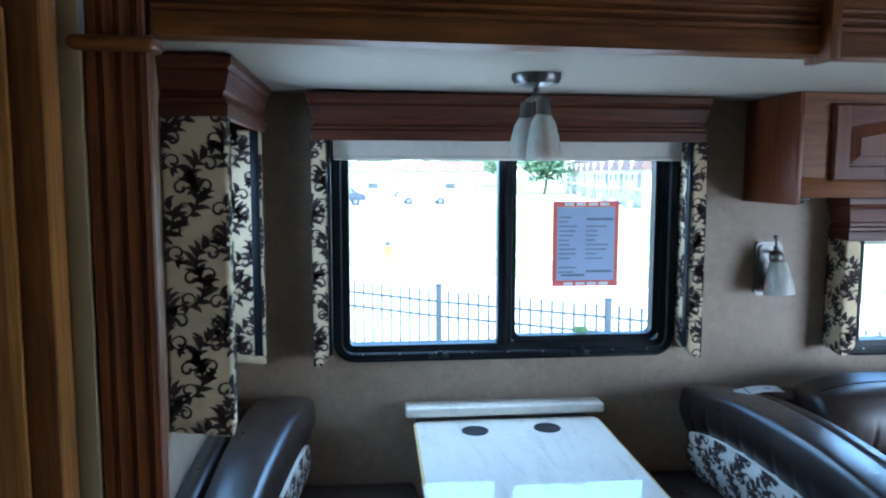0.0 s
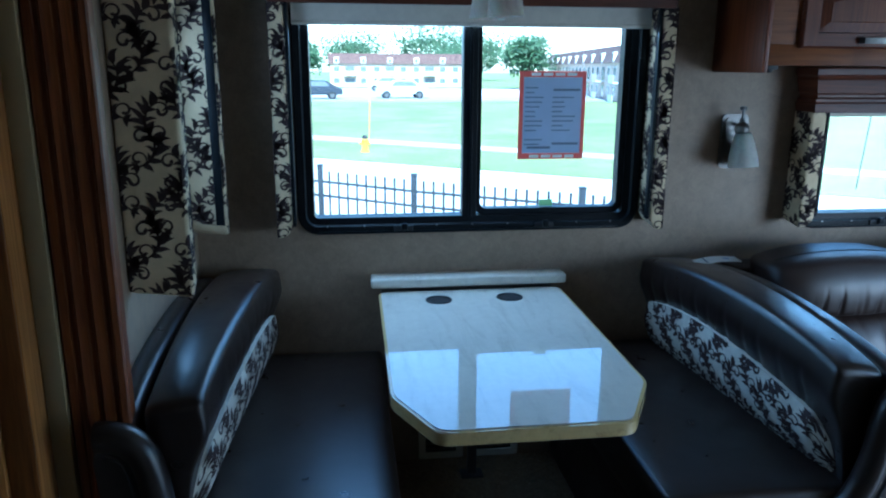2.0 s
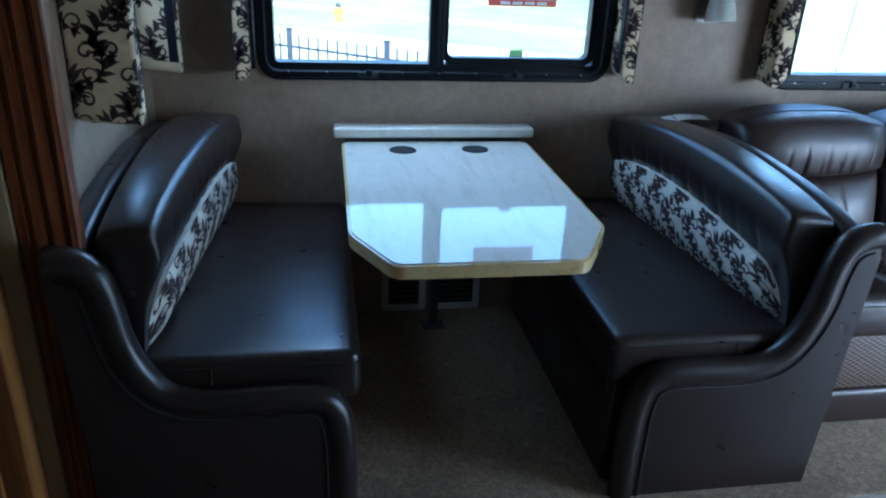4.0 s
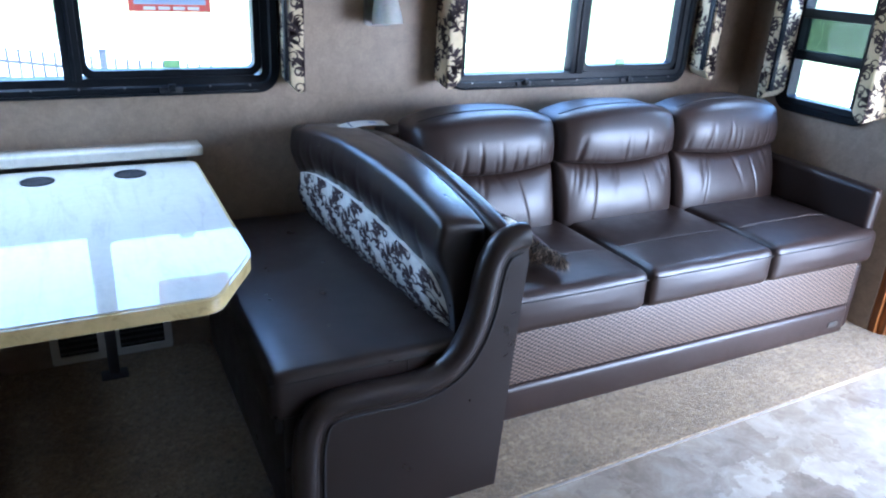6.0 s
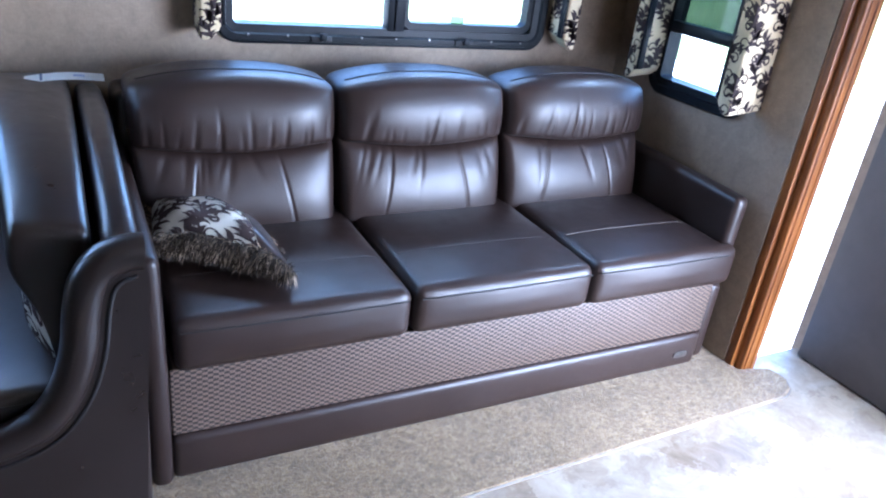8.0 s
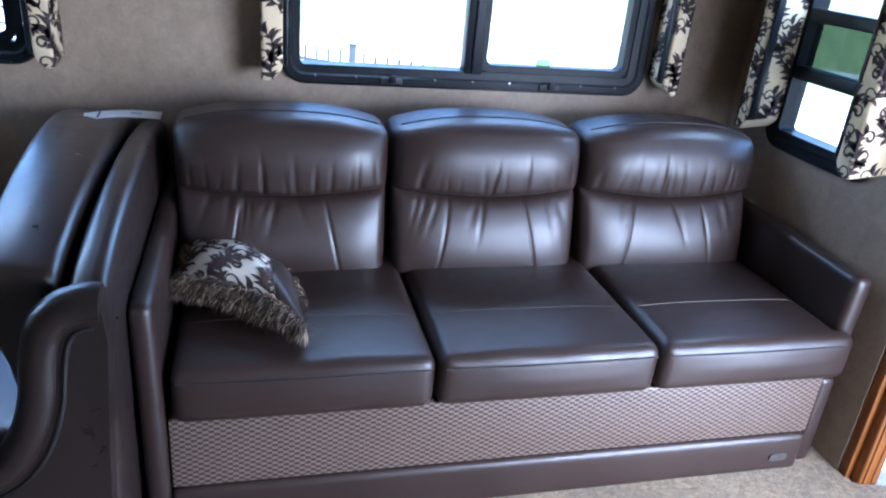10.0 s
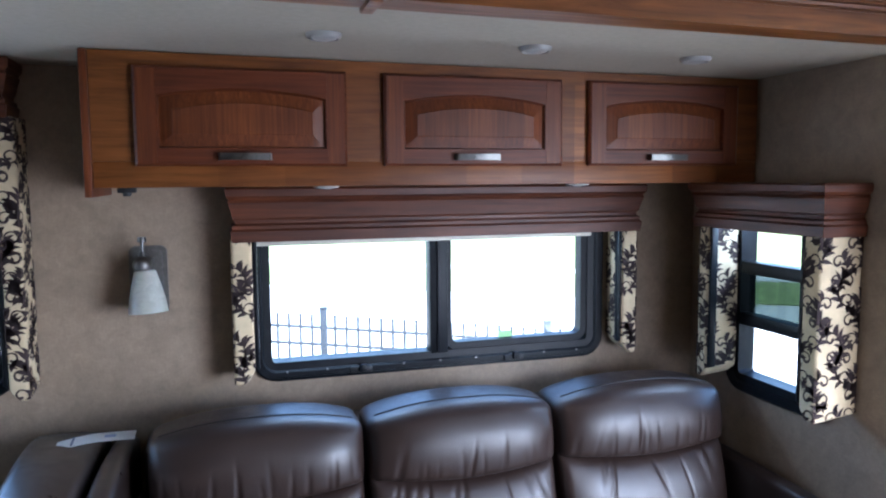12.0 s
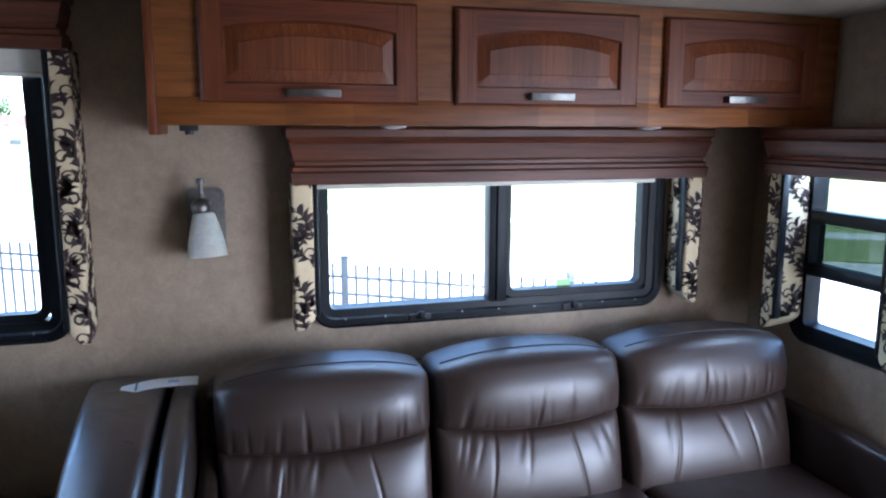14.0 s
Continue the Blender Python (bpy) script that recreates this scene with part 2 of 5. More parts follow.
BLACK.node_tree.nodes["Principled BSDF"].inputs["Specular IOR Level"].default_value = 0.14
RUBBER = m_plain("black_rubber", (0.008, 0.008, 0.009), 0.6)
CARPET = m_carpet("tan_carpet")
VINYL = m_vinyl("stone_look_vinyl")
LAMINATE = m_laminate("whitewashed_laminate", (0.72, 0.685, 0.59), (0.60, 0.565, 0.48))
EDGE = m_laminate("cream_table_edge", (0.64, 0.49, 0.22), (0.44, 0.32, 0.13))
NICKEL = m_plain("brushed_nickel", (0.17, 0.16, 0.15), 0.46, 1.0, vary=0.15, scale=80)
STEEL_DARK = m_plain("dark_nickel", (0.15, 0.145, 0.14), 0.32, 1.0, vary=0.15, scale=80)
FROST = m_frosted("frosted_glass")
GLASS = m_glass("window_glass", (0.93, 0.96, 0.95))
TINT = m_glass("tinted_glass", (0.22, 0.26, 0.25))
WEAVE = m_weave("woven_vinyl", (0.095, 0.066, 0.050))
SHADE = m_plain("roller_shade_cloth", (0.60, 0.56, 0.48), 0.85, vary=0.05, scale=40, grain=0.3, grain_scale=500)
WHITE = m_plain("white_paint", (0.80, 0.79, 0.77), 0.6, vary=0.04)
LENS = m_plain("white_lamp_lens", (0.36, 0.35, 0.33), 0.35, vary=0.03)
PAPER = m_plain("white_paper", (0.84, 0.84, 0.82), 0.7, vary=0.04)
RED = m_plain("red_print", (0.70, 0.10, 0.085), 0.5, vary=0.06)
POSTER_BACK = m_plain("poster_sheet", (0.36, 0.43, 0.58), 0.6, vary=0.06)
# thin paper lets some of the daylight behind it through
thin = POSTER_BACK.node_tree
back_lit = thin.nodes.new("ShaderNodeBsdfTranslucent")
back_lit.inputs["Color"].default_value = (0.035, 0.043, 0.065, 1)
both = thin.nodes.new("ShaderNodeAddShader")
thin.links.new(thin.nodes["Principled BSDF"].outputs[0], both.inputs[0])
thin.links.new(back_lit.outputs[0], both.inputs[1])
thin.links.new(both.outputs[0], thin.nodes["Material Output"].inputs["Surface"])
INK = m_plain("dark_print", (0.15, 0.18, 0.26), 0.6)
GREYWALL = m_plain("dark_grey_panel", (0.060, 0.052, 0.052), 0.5, vary=0.08, grain=0.2)
EDGING = m_plain("grey_edging", (0.17, 0.145, 0.12), 0.6, vary=0.1)
BEIGE = m_plain("beige_edge_trim", (0.27, 0.20, 0.10), 0.6, vary=0.08)
SEAM = m_plain("leather_seam", (0.012, 0.009, 0.008), 0.6)
FRINGE = m_plain("brown_fringe_yarn", (0.050, 0.034, 0.022), 0.9, vary=0.4, scale=60)
FRINGE_LIGHT = m_plain("tan_fringe_yarn", (0.36, 0.27, 0.18), 0.9, vary=0.4, scale=60)
STITCH = m_plain("tan_thread", (0.15, 0.125, 0.105), 0.8)

GRASS = m_grass("lawn_grass")
CONCRETE = m_plain("pale_concrete", (0.36, 0.35, 0.33), 0.9, vary=0.12, scale=1.2)
ROAD = m_plain("worn_road", (0.22, 0.22, 0.22), 0.9, vary=0.12, scale=0.8)
FENCE = m_plain("black_fence_paint", (0.014, 0.017, 0.022), 0.45)
BRICK_PALE = m_plain("pale_brick", (0.42, 0.33, 0.26), 0.9, vary=0.15, scale=0.7)
ROOF_BROWN = m_plain("brown_mansard_shingle", (0.10, 0.055, 0.045), 0.9, vary=0.25, scale=1.5)
PALE = m_plain("pale_siding", (0.62, 0.60, 0.55), 0.8, vary=0.08, scale=1.0)
# dark glass lightened to grey, with the haze of distance in its colour
PANE_FAR = m_plain("hazed_far_window", (0.13, 0.14, 0.16), 0.2)
BARK = m_plain("bark", (0.09, 0.065, 0.045), 0.9, vary=0.3, scale=6)
LEAF_A = m_leaf("summer_leaves", (0.022, 0.05, 0.018), (0.06, 0.11, 0.038))
CAR_DARK = m_plain("dark_car_paint", (0.03, 0.035, 0.05), 0.2)
CAR_LIGHT = m_plain("silver_car_paint", (0.45, 0.46, 0.47), 0.25)
YELLOW = m_plain("yellow_paint", (0.70, 0.40, 0.03), 0.5)
GREEN_TAG = m_plain("green_label", (0.32, 0.62, 0.26), 0.6)


# ---------------------------------------------------------------- building helpers
ORIGIN = {}


def thing(name, at, label, category, group="", kind=""):
    e = new(name)
    e.location = at
    ORIGIN[e] = Vector(at)
    e.empty_display_size = 0.05
    return tagged(e, label, category, group, kind)


def finish(ob, mat, smooth):
    me = ob.data
    me.materials.append(mat)
    if smooth:
        me.polygons.foreach_set("use_smooth", [True] * len(me.polygons))
        me.set_sharp_from_angle(angle=radians(smooth))


def part(name, bm, material, parent, label="", smooth=35):
    """Link a bmesh, given in world places, as one mesh under a thing or a part."""
    at = ORIGIN[parent]
    bmesh.ops.recalc_face_normals(bm, faces=bm.faces)
    bm.transform(Matrix.Translation(-at))
    me = bpy.data.meshes.new(name)
    bm.to_mesh(me)
    bm.free()
    ob = new(name, me)
    finish(ob, material, smooth)
    ob.parent = parent
    ORIGIN[ob] = at
    return tagged(ob, label)


def single(name, bm, material, label, category, kind="", group="", smooth=35):
    bmesh.ops.recalc_face_normals(bm, faces=bm.faces)
    me = bpy.data.meshes.new(name)
    bm.to_mesh(me)
    bm.free()
    ob = new(name, me)
    finish(ob, material, smooth)
    ORIGIN[ob] = Vector((0, 0, 0))
    return tagged(ob, label, category, group, kind)


def raw(verts, faces):
    bm = bmesh.new()
    vs = [bm.verts.new(v) for v in verts]
    for f in faces:
        if len(set(f)) > 2:
            try:
                bm.faces.new([vs[i] for i in f])
            except ValueError:
                pass
    return bm


def join(*bms):
    """Put several bmeshes into the first."""
    first = bms[0]
    for b in bms[1:]:
        me = bpy.data.meshes.new("tmp")
        b.to_mesh(me)
        b.free()
        first.from_mesh(me)
        bpy.data.meshes.remove(me)
    return first


def box(x0, x1, y0, y1, z0, z1, bevel=0.0, seg=2):
    bm = bmesh.new()
    bmesh.ops.create_cube(bm, size=1)
    bm.transform(Matrix.Translation(((x0 + x1) / 2, (y0 + y1) / 2, (z0 + z1) / 2)) @ Matrix.Diagonal((x1 - x0, y1 - y0, z1 - z0, 1)))
    if bevel:
        bmesh.ops.bevel(bm, geom=bm.edges[:], offset=bevel, segments=seg, affect="EDGES", profile=0.5)
    return bm


def cyl(at, r0, r1, depth, axis="z", n=24, bevel=0.0):
    bm = bmesh.new()
    bmesh.ops.create_cone(bm, cap_ends=True, segments=n, radius1=r0, radius2=r1, depth=depth)
    if bevel:
        bmesh.ops.bevel(bm, geom=[e for e in bm.edges if len(e.link_faces) == 2 and e.calc_face_angle(0) > 0.8], offset=bevel, segments=2, affect="EDGES")
    turn = {"z": Matrix(), "x": Matrix.Rotation(radians(90), 4, "Y"), "y": Matrix.Rotation(radians(-90), 4, "X")}[axis]
    bm.transform(Matrix.Translation(at) @ turn)
    return bm


def lathe(profile, at=(0, 0, 0), n=28, turn=Matrix()):
    """Turn a profile of (radius, height) round the z axis."""
    verts, faces = [], []
    m = Matrix.Translation(at) @ turn
    for r, z in profile:
        for i in range(n):
            a = 2 * math.pi * i / n
            verts.append(m @ Vector((r * math.cos(a), r * math.sin(a), z)))
    for k in range(len(profile) - 1):
        for i in range(n):
            j = (i + 1) % n
            faces.append((k * n + i, k * n + j, (k + 1) * n + j, (k + 1) * n + i))
    bm = raw(verts, faces)
    bmesh.ops.remove_doubles(bm, verts=bm.verts, dist=1e-5)
    return bm


def tube(points, radius, n=10, caps=True):
    """A round bar along a line of points."""
    pts = [Vector(p) for p in points]
    rad = radius if isinstance(radius, (list, tuple)) else [radius] * len(pts)
    verts, faces = [], []
    side = None
    for i, p in enumerate(pts):
        d = (pts[min(i + 1, len(pts) - 1)] - pts[max(i - 1, 0)]).normalized()
        if side is None:
            side = d.orthogonal().normalized()
        side = (side - d * side.dot(d)).normalized()
        up = d.cross(side)
        for k in range(n):
            a = 2 * math.pi * k / n
            verts.append(p + rad[i] * (math.cos(a) * side + math.sin(a) * up))
    for i in range(len(pts) - 1):
        for k in range(n):
            j = (k + 1) % n
            faces.append((i * n + k, i * n + j, (i + 1) * n + j, (i + 1) * n + k))
    if caps:
        faces += [tuple(range(n))[::-1], tuple(range((len(pts) - 1) * n, len(pts) * n))]
    return raw(verts, faces)


def smooth_line(points, per=6):
    """Catmull-Rom through points."""
    p = [Vector(q) for q in points]
    out = []
    for i in range(len(p) - 1):
        a, b, c, d = p[max(i - 1, 0)], p[i], p[i + 1], p[min(i + 2, len(p) - 1)]
        for k in range(per):
            t = k / per
            out.append(0.5 * ((2 * b) + (c - a) * t + (2 * a - 5 * b + 4 * c - d) * t * t + (3 * b - a - 3 * c + d) * t ** 3))
    return out + [p[-1]]


def extrude(profile, axis, c0, c1):
    """A bar of constant section. The profile is (a, b) in the two other axes, in their order."""
    i = "xyz".index(axis)
    n = len(profile)
    verts = []
    for c in (c0, c1):
        for a, b in profile:
            v = [a, b]
            v.insert(i, c)
            verts.append(v)
    faces = [(k, (k + 1) % n, n + (k + 1) % n, n + k) for k in range(n)]
    faces += [tuple(range(n)), tuple(range(n, 2 * n))[::-1]]
    return raw(verts, faces)


def wall(axis, face, back, u0, u1, z0, z1, holes=()):
    """A wall with thickness and openings. axis: the axis that it crosses; holes: (u0, u1, z0, z1)."""
    us = sorted({u0, u1, *(h[0] for h in holes), *(h[1] for h in holes)})
    zs = sorted({z0, z1, *(h[2] for h in holes), *(h[3] for h in holes)})

    def solid(i, j):
        if not (0 <= i < len(us) - 1 and 0 <= j < len(zs) - 1):
            return False
        u, z = (us[i] + us[i + 1]) / 2, (zs[j] + zs[j + 1]) / 2
        return not any(h[0] < u < h[1] and h[2] < z < h[3] for h in holes)

    verts, faces = [], []

    def quad(*ps):
        k = len(verts)
        for d, u, z in ps:
            verts.append((d, u, z) if axis == "x" else (u, d, z))
        faces.append((k, k + 1, k + 2, k + 3))

    for i in range(len(us) - 1):
        for j in range(len(zs) - 1):
            if not solid(i, j):
                continue
            a, b, c, d = us[i], us[i + 1], zs[j], zs[j + 1]
            for f in (face, back):
                quad((f, a, c), (f, b, c), (f, b, d), (f, a, d))
            for di, dj, p, q in ((-1, 0, (a, c), (a, d)), (1, 0, (b, c), (b, d)), (0, -1, (a, c), (b, c)), (0, 1, (a, d), (b, d))):
                if not solid(i + di, j + dj):
                    quad((face, *p), (face, *q), (back, *q), (back, *p))
    bm = raw(verts, faces)
    bmesh.ops.remove_doubles(bm, verts=bm.verts, dist=1e-5)
    return bm


def rounded_rect(u0, u1, z0, z1, r, n=6):
    pts = []
    for cu, cz, a0 in ((u1 - r, z0 + r, -90), (u1 - r, z1 - r, 0), (u0 + r, z1 - r, 90), (u0 + r, z0 + r, 180)):
        for k in range(n + 1):
            a = radians(a0 + 90 * k / n)
            pts.append((cu + r * math.cos(a), cz + r * math.sin(a)))
    return pts


def ring(u0, u1, z0, z1, r, section, place):
    """Sweep a closed section of (inset, depth) round a rounded rectangle; place(u, z, d) gives the point."""
    verts, faces = [], []
    loops = []
    for inset, d in section:
        loop = rounded_rect(u0 + inset, u1 - inset, z0 + inset, z1 - inset, max(r - inset, 0.004))
        loops.append(range(len(verts), len(verts) + len(loop)))
        verts += [place(u, z, d) for u, z in loop]
    n = len(loops[0])
    for a, b in zip(loops, loops[1:] + loops[:1]):
        for k in range(n):
            j = (k + 1) % n
            faces.append((a[k], a[j], b[j], b[k]))
    return raw(verts, faces)


def sheet(u0, u1, z0, z1, r, d0, d1, place):
    """A flat pane with rounded corners and thickness."""
    loop = rounded_rect(u0, u1, z0, z1, r)
    n = len(loop)
    verts = [place(u, z, d0) for u, z in loop] + [place(u, z, d1) for u, z in loop]
    faces = [tuple(range(n)), tuple(range(n, 2 * n))[::-1]] + [(k, (k + 1) % n, n + (k + 1) % n, n + k) for k in range(n)]
    return raw(verts, faces)


def cushion(x0, x1, y0, y1, z0, z1, r, warp=None, n=(16, 16, 8)):
    """A rounded box with enough faces to be shaped by warp(x, y, z, u, v, w), u, v, w from -1 to 1."""
    c = Vector(((x0 + x1) / 2, (y0 + y1) / 2, (z0 + z1) / 2))
    h = ((x1 - x0) / 2, (y1 - y0) / 2, (z1 - z0) / 2)
    axes = []
    for a in range(3):
        rr = min(r, h[a] * 0.98)
        edge = [-h[a] + rr * (1 - math.cos(radians(90 * k / 4))) * 1.0 for k in range(4)]
        inner = list(np.linspace(-h[a] + rr, h[a] - rr, n[a]))
        axes.append(edge + inner + [-e for e in reversed(edge)])
    index, verts, faces = {}, [], []

    def vid(i, j, k):
        key = (i, j, k)
        if key not in index:
            p = Vector((axes[0][i], axes[1][j], axes[2][k]))
            core = Vector([max(-h[a] + min(r, h[a] * 0.98), min(h[a] - min(r, h[a] * 0.98), p[a])) for a in range(3)])
            d = p - core
            if d.length > 1e-9:
                # spread the corner evenly
                m = max(abs(q) for q in d) or 1
                p = core + d.normalized() * min(r, m if sum(abs(q) > 1e-9 for q in d) == 1 else r)
            q = c + p
            if warp:
                q = Vector(warp(q.x, q.y, q.z, p[0] / h[0], p[1] / h[1], p[2] / h[2]))
            index[key] = len(verts)
            verts.append(q)
        return index[key]

    N = [len(a) - 1 for a in axes]
    for j in range(N[1]):
        for k in range(N[2]):
            for i in (0, N[0]):
                faces.append((vid(i, j, k), vid(i, j + 1, k), vid(i, j + 1, k + 1), vid(i, j, k + 1)))
    for i in range(N[0]):
        for k in range(N[2]):
            for j in (0, N[1]):
                faces.append((vid(i, j, k), vid(i + 1, j, k), vid(i + 1, j, k + 1), vid(i, j, k + 1)))
    for i in range(N[0]):
        for j in range(N[1]):
            for k in (0, N[2]):
                faces.append((vid(i, j, k), vid(i + 1, j, k), vid(i + 1, j + 1, k), vid(i, j + 1, k)))
    return raw(verts, faces)


# scroll print: tapered strokes of leaves and curls laid on the cloth
def stroke_leaf(x, y, ang, length, bend, width, n=7):
    pts, w = [], []
    a = ang
    for i in range(n + 1):
        s = i / n
        pts.append((x, y))
        w.append(width * math.sin(math.pi * min(1, 0.08 + 0.92 * s ** 0.75)))
        x += math.cos(a) * length / n
        y += math.sin(a) * length / n
        a += bend / n
    return pts, w


def stroke_curl(x, y, ang, size, turn, width, n=16):
    pts, w = [], []
    a = ang
    for i in range(n + 1):
        s = i / n
        pts.append((x, y))
        w.append(width * (0.35 + 0.65 * s))
        step = size * (1 - 0.82 * s) * 0.22
        x += math.cos(a) * step
        y += math.sin(a) * step
        a += turn * 0.40
    return pts, w


def sprig(x, y, ang, size, side, rng):
    """One acanthus sprig: a bowed stem, plump curling leaves on its outer side, a spiral at each end."""
    out = []
    stem, w = stroke_leaf(x, y, ang, size, 2.1 * side, size * 0.040, 12)
    out.append((stem, [max(q, size * 0.020) for q in w]))
    for i in (1, 3, 5, 6, 8, 9, 11):
        p, q, s = stem[i], stem[i + 1], stem[i - 1]
        d = math.atan2(q[1] - s[1], q[0] - s[0])
        ln = size * (0.24 + 0.22 * math.sin(math.pi * i / 12)) * rng.uniform(0.9, 1.15)
        out.append(stroke_leaf(*p, d - side * rng.uniform(0.35, 0.65), ln, -side * rng.uniform(0.7, 1.6), size * 0.064, 8))
        if i in (3, 6, 9):
            out.append(stroke_leaf(*p, d + side * rng.uniform(0.4, 0.7), ln * 0.62, side * rng.uniform(0.9, 1.8), size * 0.046, 7))
    e = stem[12]
    out.append(stroke_curl(*e, ang + 2.1 * side, size * 0.34, side, size * 0.050))
    out.append(stroke_leaf(*e, ang + 1.2 * side, size * 0.34, -side * 1.3, size * 0.070, 7))
    out.append(stroke_curl(*stem[2], ang + side * 1.0, size * 0.36, side, size * 0.042))
    for turn in (-0.55, 0.0, 0.55):
        out.append(stroke_leaf(x, y, ang + math.pi + turn, size * 0.22, turn * 1.5, size * 0.050, 6))
    return out


def scroll_strokes(U, V, cell, rng):
    """Strokes that cover a cloth of U by V metres: staggered sprigs that turn left and right."""
    out = []
    cols = max(1, round(U / (cell * 0.60)))
    pitch = U / cols
    for c in range(-1, cols + 1):
        for r in range(-1, int(V / cell) + 2):
            side = 1 if (r + c) % 2 else -1
            x = (c + 0.5 + 0.22 * side) * pitch + rng.uniform(-0.05, 0.05) * cell
            y = (r + 0.5 * (c % 2)) * cell + rng.uniform(-0.05, 0.05) * cell
            out += sprig(x, y, radians(90 + (-62 if side > 0 else 62)) + rng.uniform(-0.2, 0.2), cell * 0.92, side, rng)
    return out


def scroll_print(strokes, U, V, place):
    """Ribbons for the strokes; place(u, v) gives the point a hair above the cloth."""
    verts, faces = [], []
    for pts, w in strokes:
        n = len(pts)
        base = len(verts)
        inside = []
        for i, (x, y) in enumerate(pts):
            q, s = pts[min(i + 1, n - 1)], pts[max(i - 1, 0)]
            d = math.hypot(q[0] - s[0], q[1] - s[1]) or 1
            nx, ny = -(q[1] - s[1]) / d, (q[0] - s[0]) / d
            inside.append(-w[i] < x < U + w[i] and -w[i] < y < V + w[i])
            for sg in (1, 0, -1):
                u, v = x + sg * nx * w[i], y + sg * ny * w[i]
                verts.append(place(max(0.0005, min(U - 0.0005, u)), max(0.0005, min(V - 0.0005, v))))
        for i in range(n - 1):
            if inside[i] and inside[i + 1]:
                for k in (0, 1):
                    a = base + 3 * i + k
                    faces.append((a, a + 1, a + 4, a + 3))
    bm = raw(verts, faces)
    loose = [v for v in bm.verts if not v.link_faces]
    bmesh.ops.delete(bm, geom=loose, context="VERTS")
    return bm


# ---------------------------------------------------------------- plan
YB = 2.62          # back wall of the slide-out
XL, XR = -0.525, 3.325   # its end walls
YF = 1.60          # its opening
ZC = 1.88          # its ceiling
ZM = 1.985         # main ceiling
GROUND = -1.0



def settle(bm, over, slope):
    """The slide-out's top sags slightly towards the sofa end."""
    for v in bm.verts:
        if v.co.z > over:
            v.co.z -= slope * (v.co.x + 0.5)
    return bm


# ---------------------------------------------------------------- structure
W1 = (-0.13, 1.035, 0.975, 1.72)
W2 = (1.775, 2.90, 0.955, 1.46)
W3 = (1.965, 2.355, 0.867, 1.45)
WL = (1.92, 2.30, 0.985, 1.76)
single("wall_north", wall("y", YB, YB + 0.06, XL - 0.06, XR + 0.06, -0.06, ZC + 0.06, [W1, W2]), WALL, "taupe mottled wall covering behind the dinette and sofa", "wall", "structure")
single("wall_east", wall("x", XR, XR + 0.06, 1.702, YB, -0.06, ZC + 0.06, [W3]), WALL, "taupe mottled end wall beside the sofa", "wall", "structure")
single("wall_west", wall("x", XL, XL - 0.06, YF - 0.02, YB, -0.06, ZC + 0.06, [WL]), WALL, "taupe mottled end wall beside the dinette", "wall", "structure")
single("ceiling", settle(box(XL, XR, YF - 0.02, YB, ZC, ZC + 0.06), 1.5, 0.006), CEIL, "pale textured panel ceiling over the slide-out", "ceiling", "structure")
single("ceiling_main", box(-1.76, 3.78, -0.92, 1.72, ZM, ZM + 0.06), CEIL, "pale textured main ceiling", "ceiling", "structure")

# carpet with a rounded lip, its end corner rounded
carpet_out = [(XL, YB), (XL, 1.357), (3.37, 1.473)] + [(3.37 + 0.105 * math.cos(radians(a)), 1.578 + 0.105 * math.sin(radians(a))) for a in range(-80, 1, 10)] + [(3.465, 1.62), (XR, 1.64), (XR, YB)]


def slab(outline, z0, z1, lip_drop=0.0):
    n = len(outline)
    verts = [(x, y, z0) for x, y in outline] + [(x, y, z1) for x, y in outline]
    faces = [tuple(range(n))[::-1], tuple(range(n, 2 * n))] + [(k, (k + 1) % n, n + (k + 1) % n, n + k) for k in range(n)]
    bm = raw(verts, faces)
    if lip_drop:
        top = [e for e in bm.edges if all(v.co.z > (z0 + z1) / 2 for v in e.verts)]
        bmesh.ops.bevel(bm, geom=top, offset=lip_drop, segments=3, affect="EDGES")
    return bm


single("floor_carpet", slab(carpet_out, -0.03, 0.012, 0.009), CARPET, "tan cut-pile carpet on the slide-out floor", "carpet", "structure")
single("floor", box(-1.7, 3.78, -0.92, 1.70, -0.06, -0.004), VINYL, "grey and tan stone-look vinyl floor", "floor", "structure")
edge_line = [(x, y, 0.003) for x, y in carpet_out[1:-3]]
single("trim", tube(edge_line, 0.0035, 6), EDGING, "thin pale edging strip along the carpet", "trim", "structure")

# walls of the main room, mostly behind the camera
single("wall_south", box(-1.7, 3.80, -0.91, -0.85, -0.06, ZM), WALL, "plain taupe wall behind", "wall", "structure")
single("wall_far_west", box(-1.76, -1.7, -0.92, YF, -0.06, ZM), WALL, "taupe wall at the far end", "wall", "structure")
single("wall_far_east", wall("x", 3.722, 3.78, -0.92, 1.72, -0.06, ZM, [(-0.55, 0.92, 0.0, 1.9)]), WALL, "taupe wall with the open entry doorway", "wall", "structure")
door = single("door_1", box(3.665, 3.715, 0.96, 1.655, 0.004, ZM - 0.02, 0.004), GREYWALL, "dark grey-brown door leaf standing open", "door", "structure")
latch = box(3.640, 3.667, 1.475, 1.530, 0.78, 0.84, 0.004)
part("latch", latch, RUBBER, door, "small black latch")

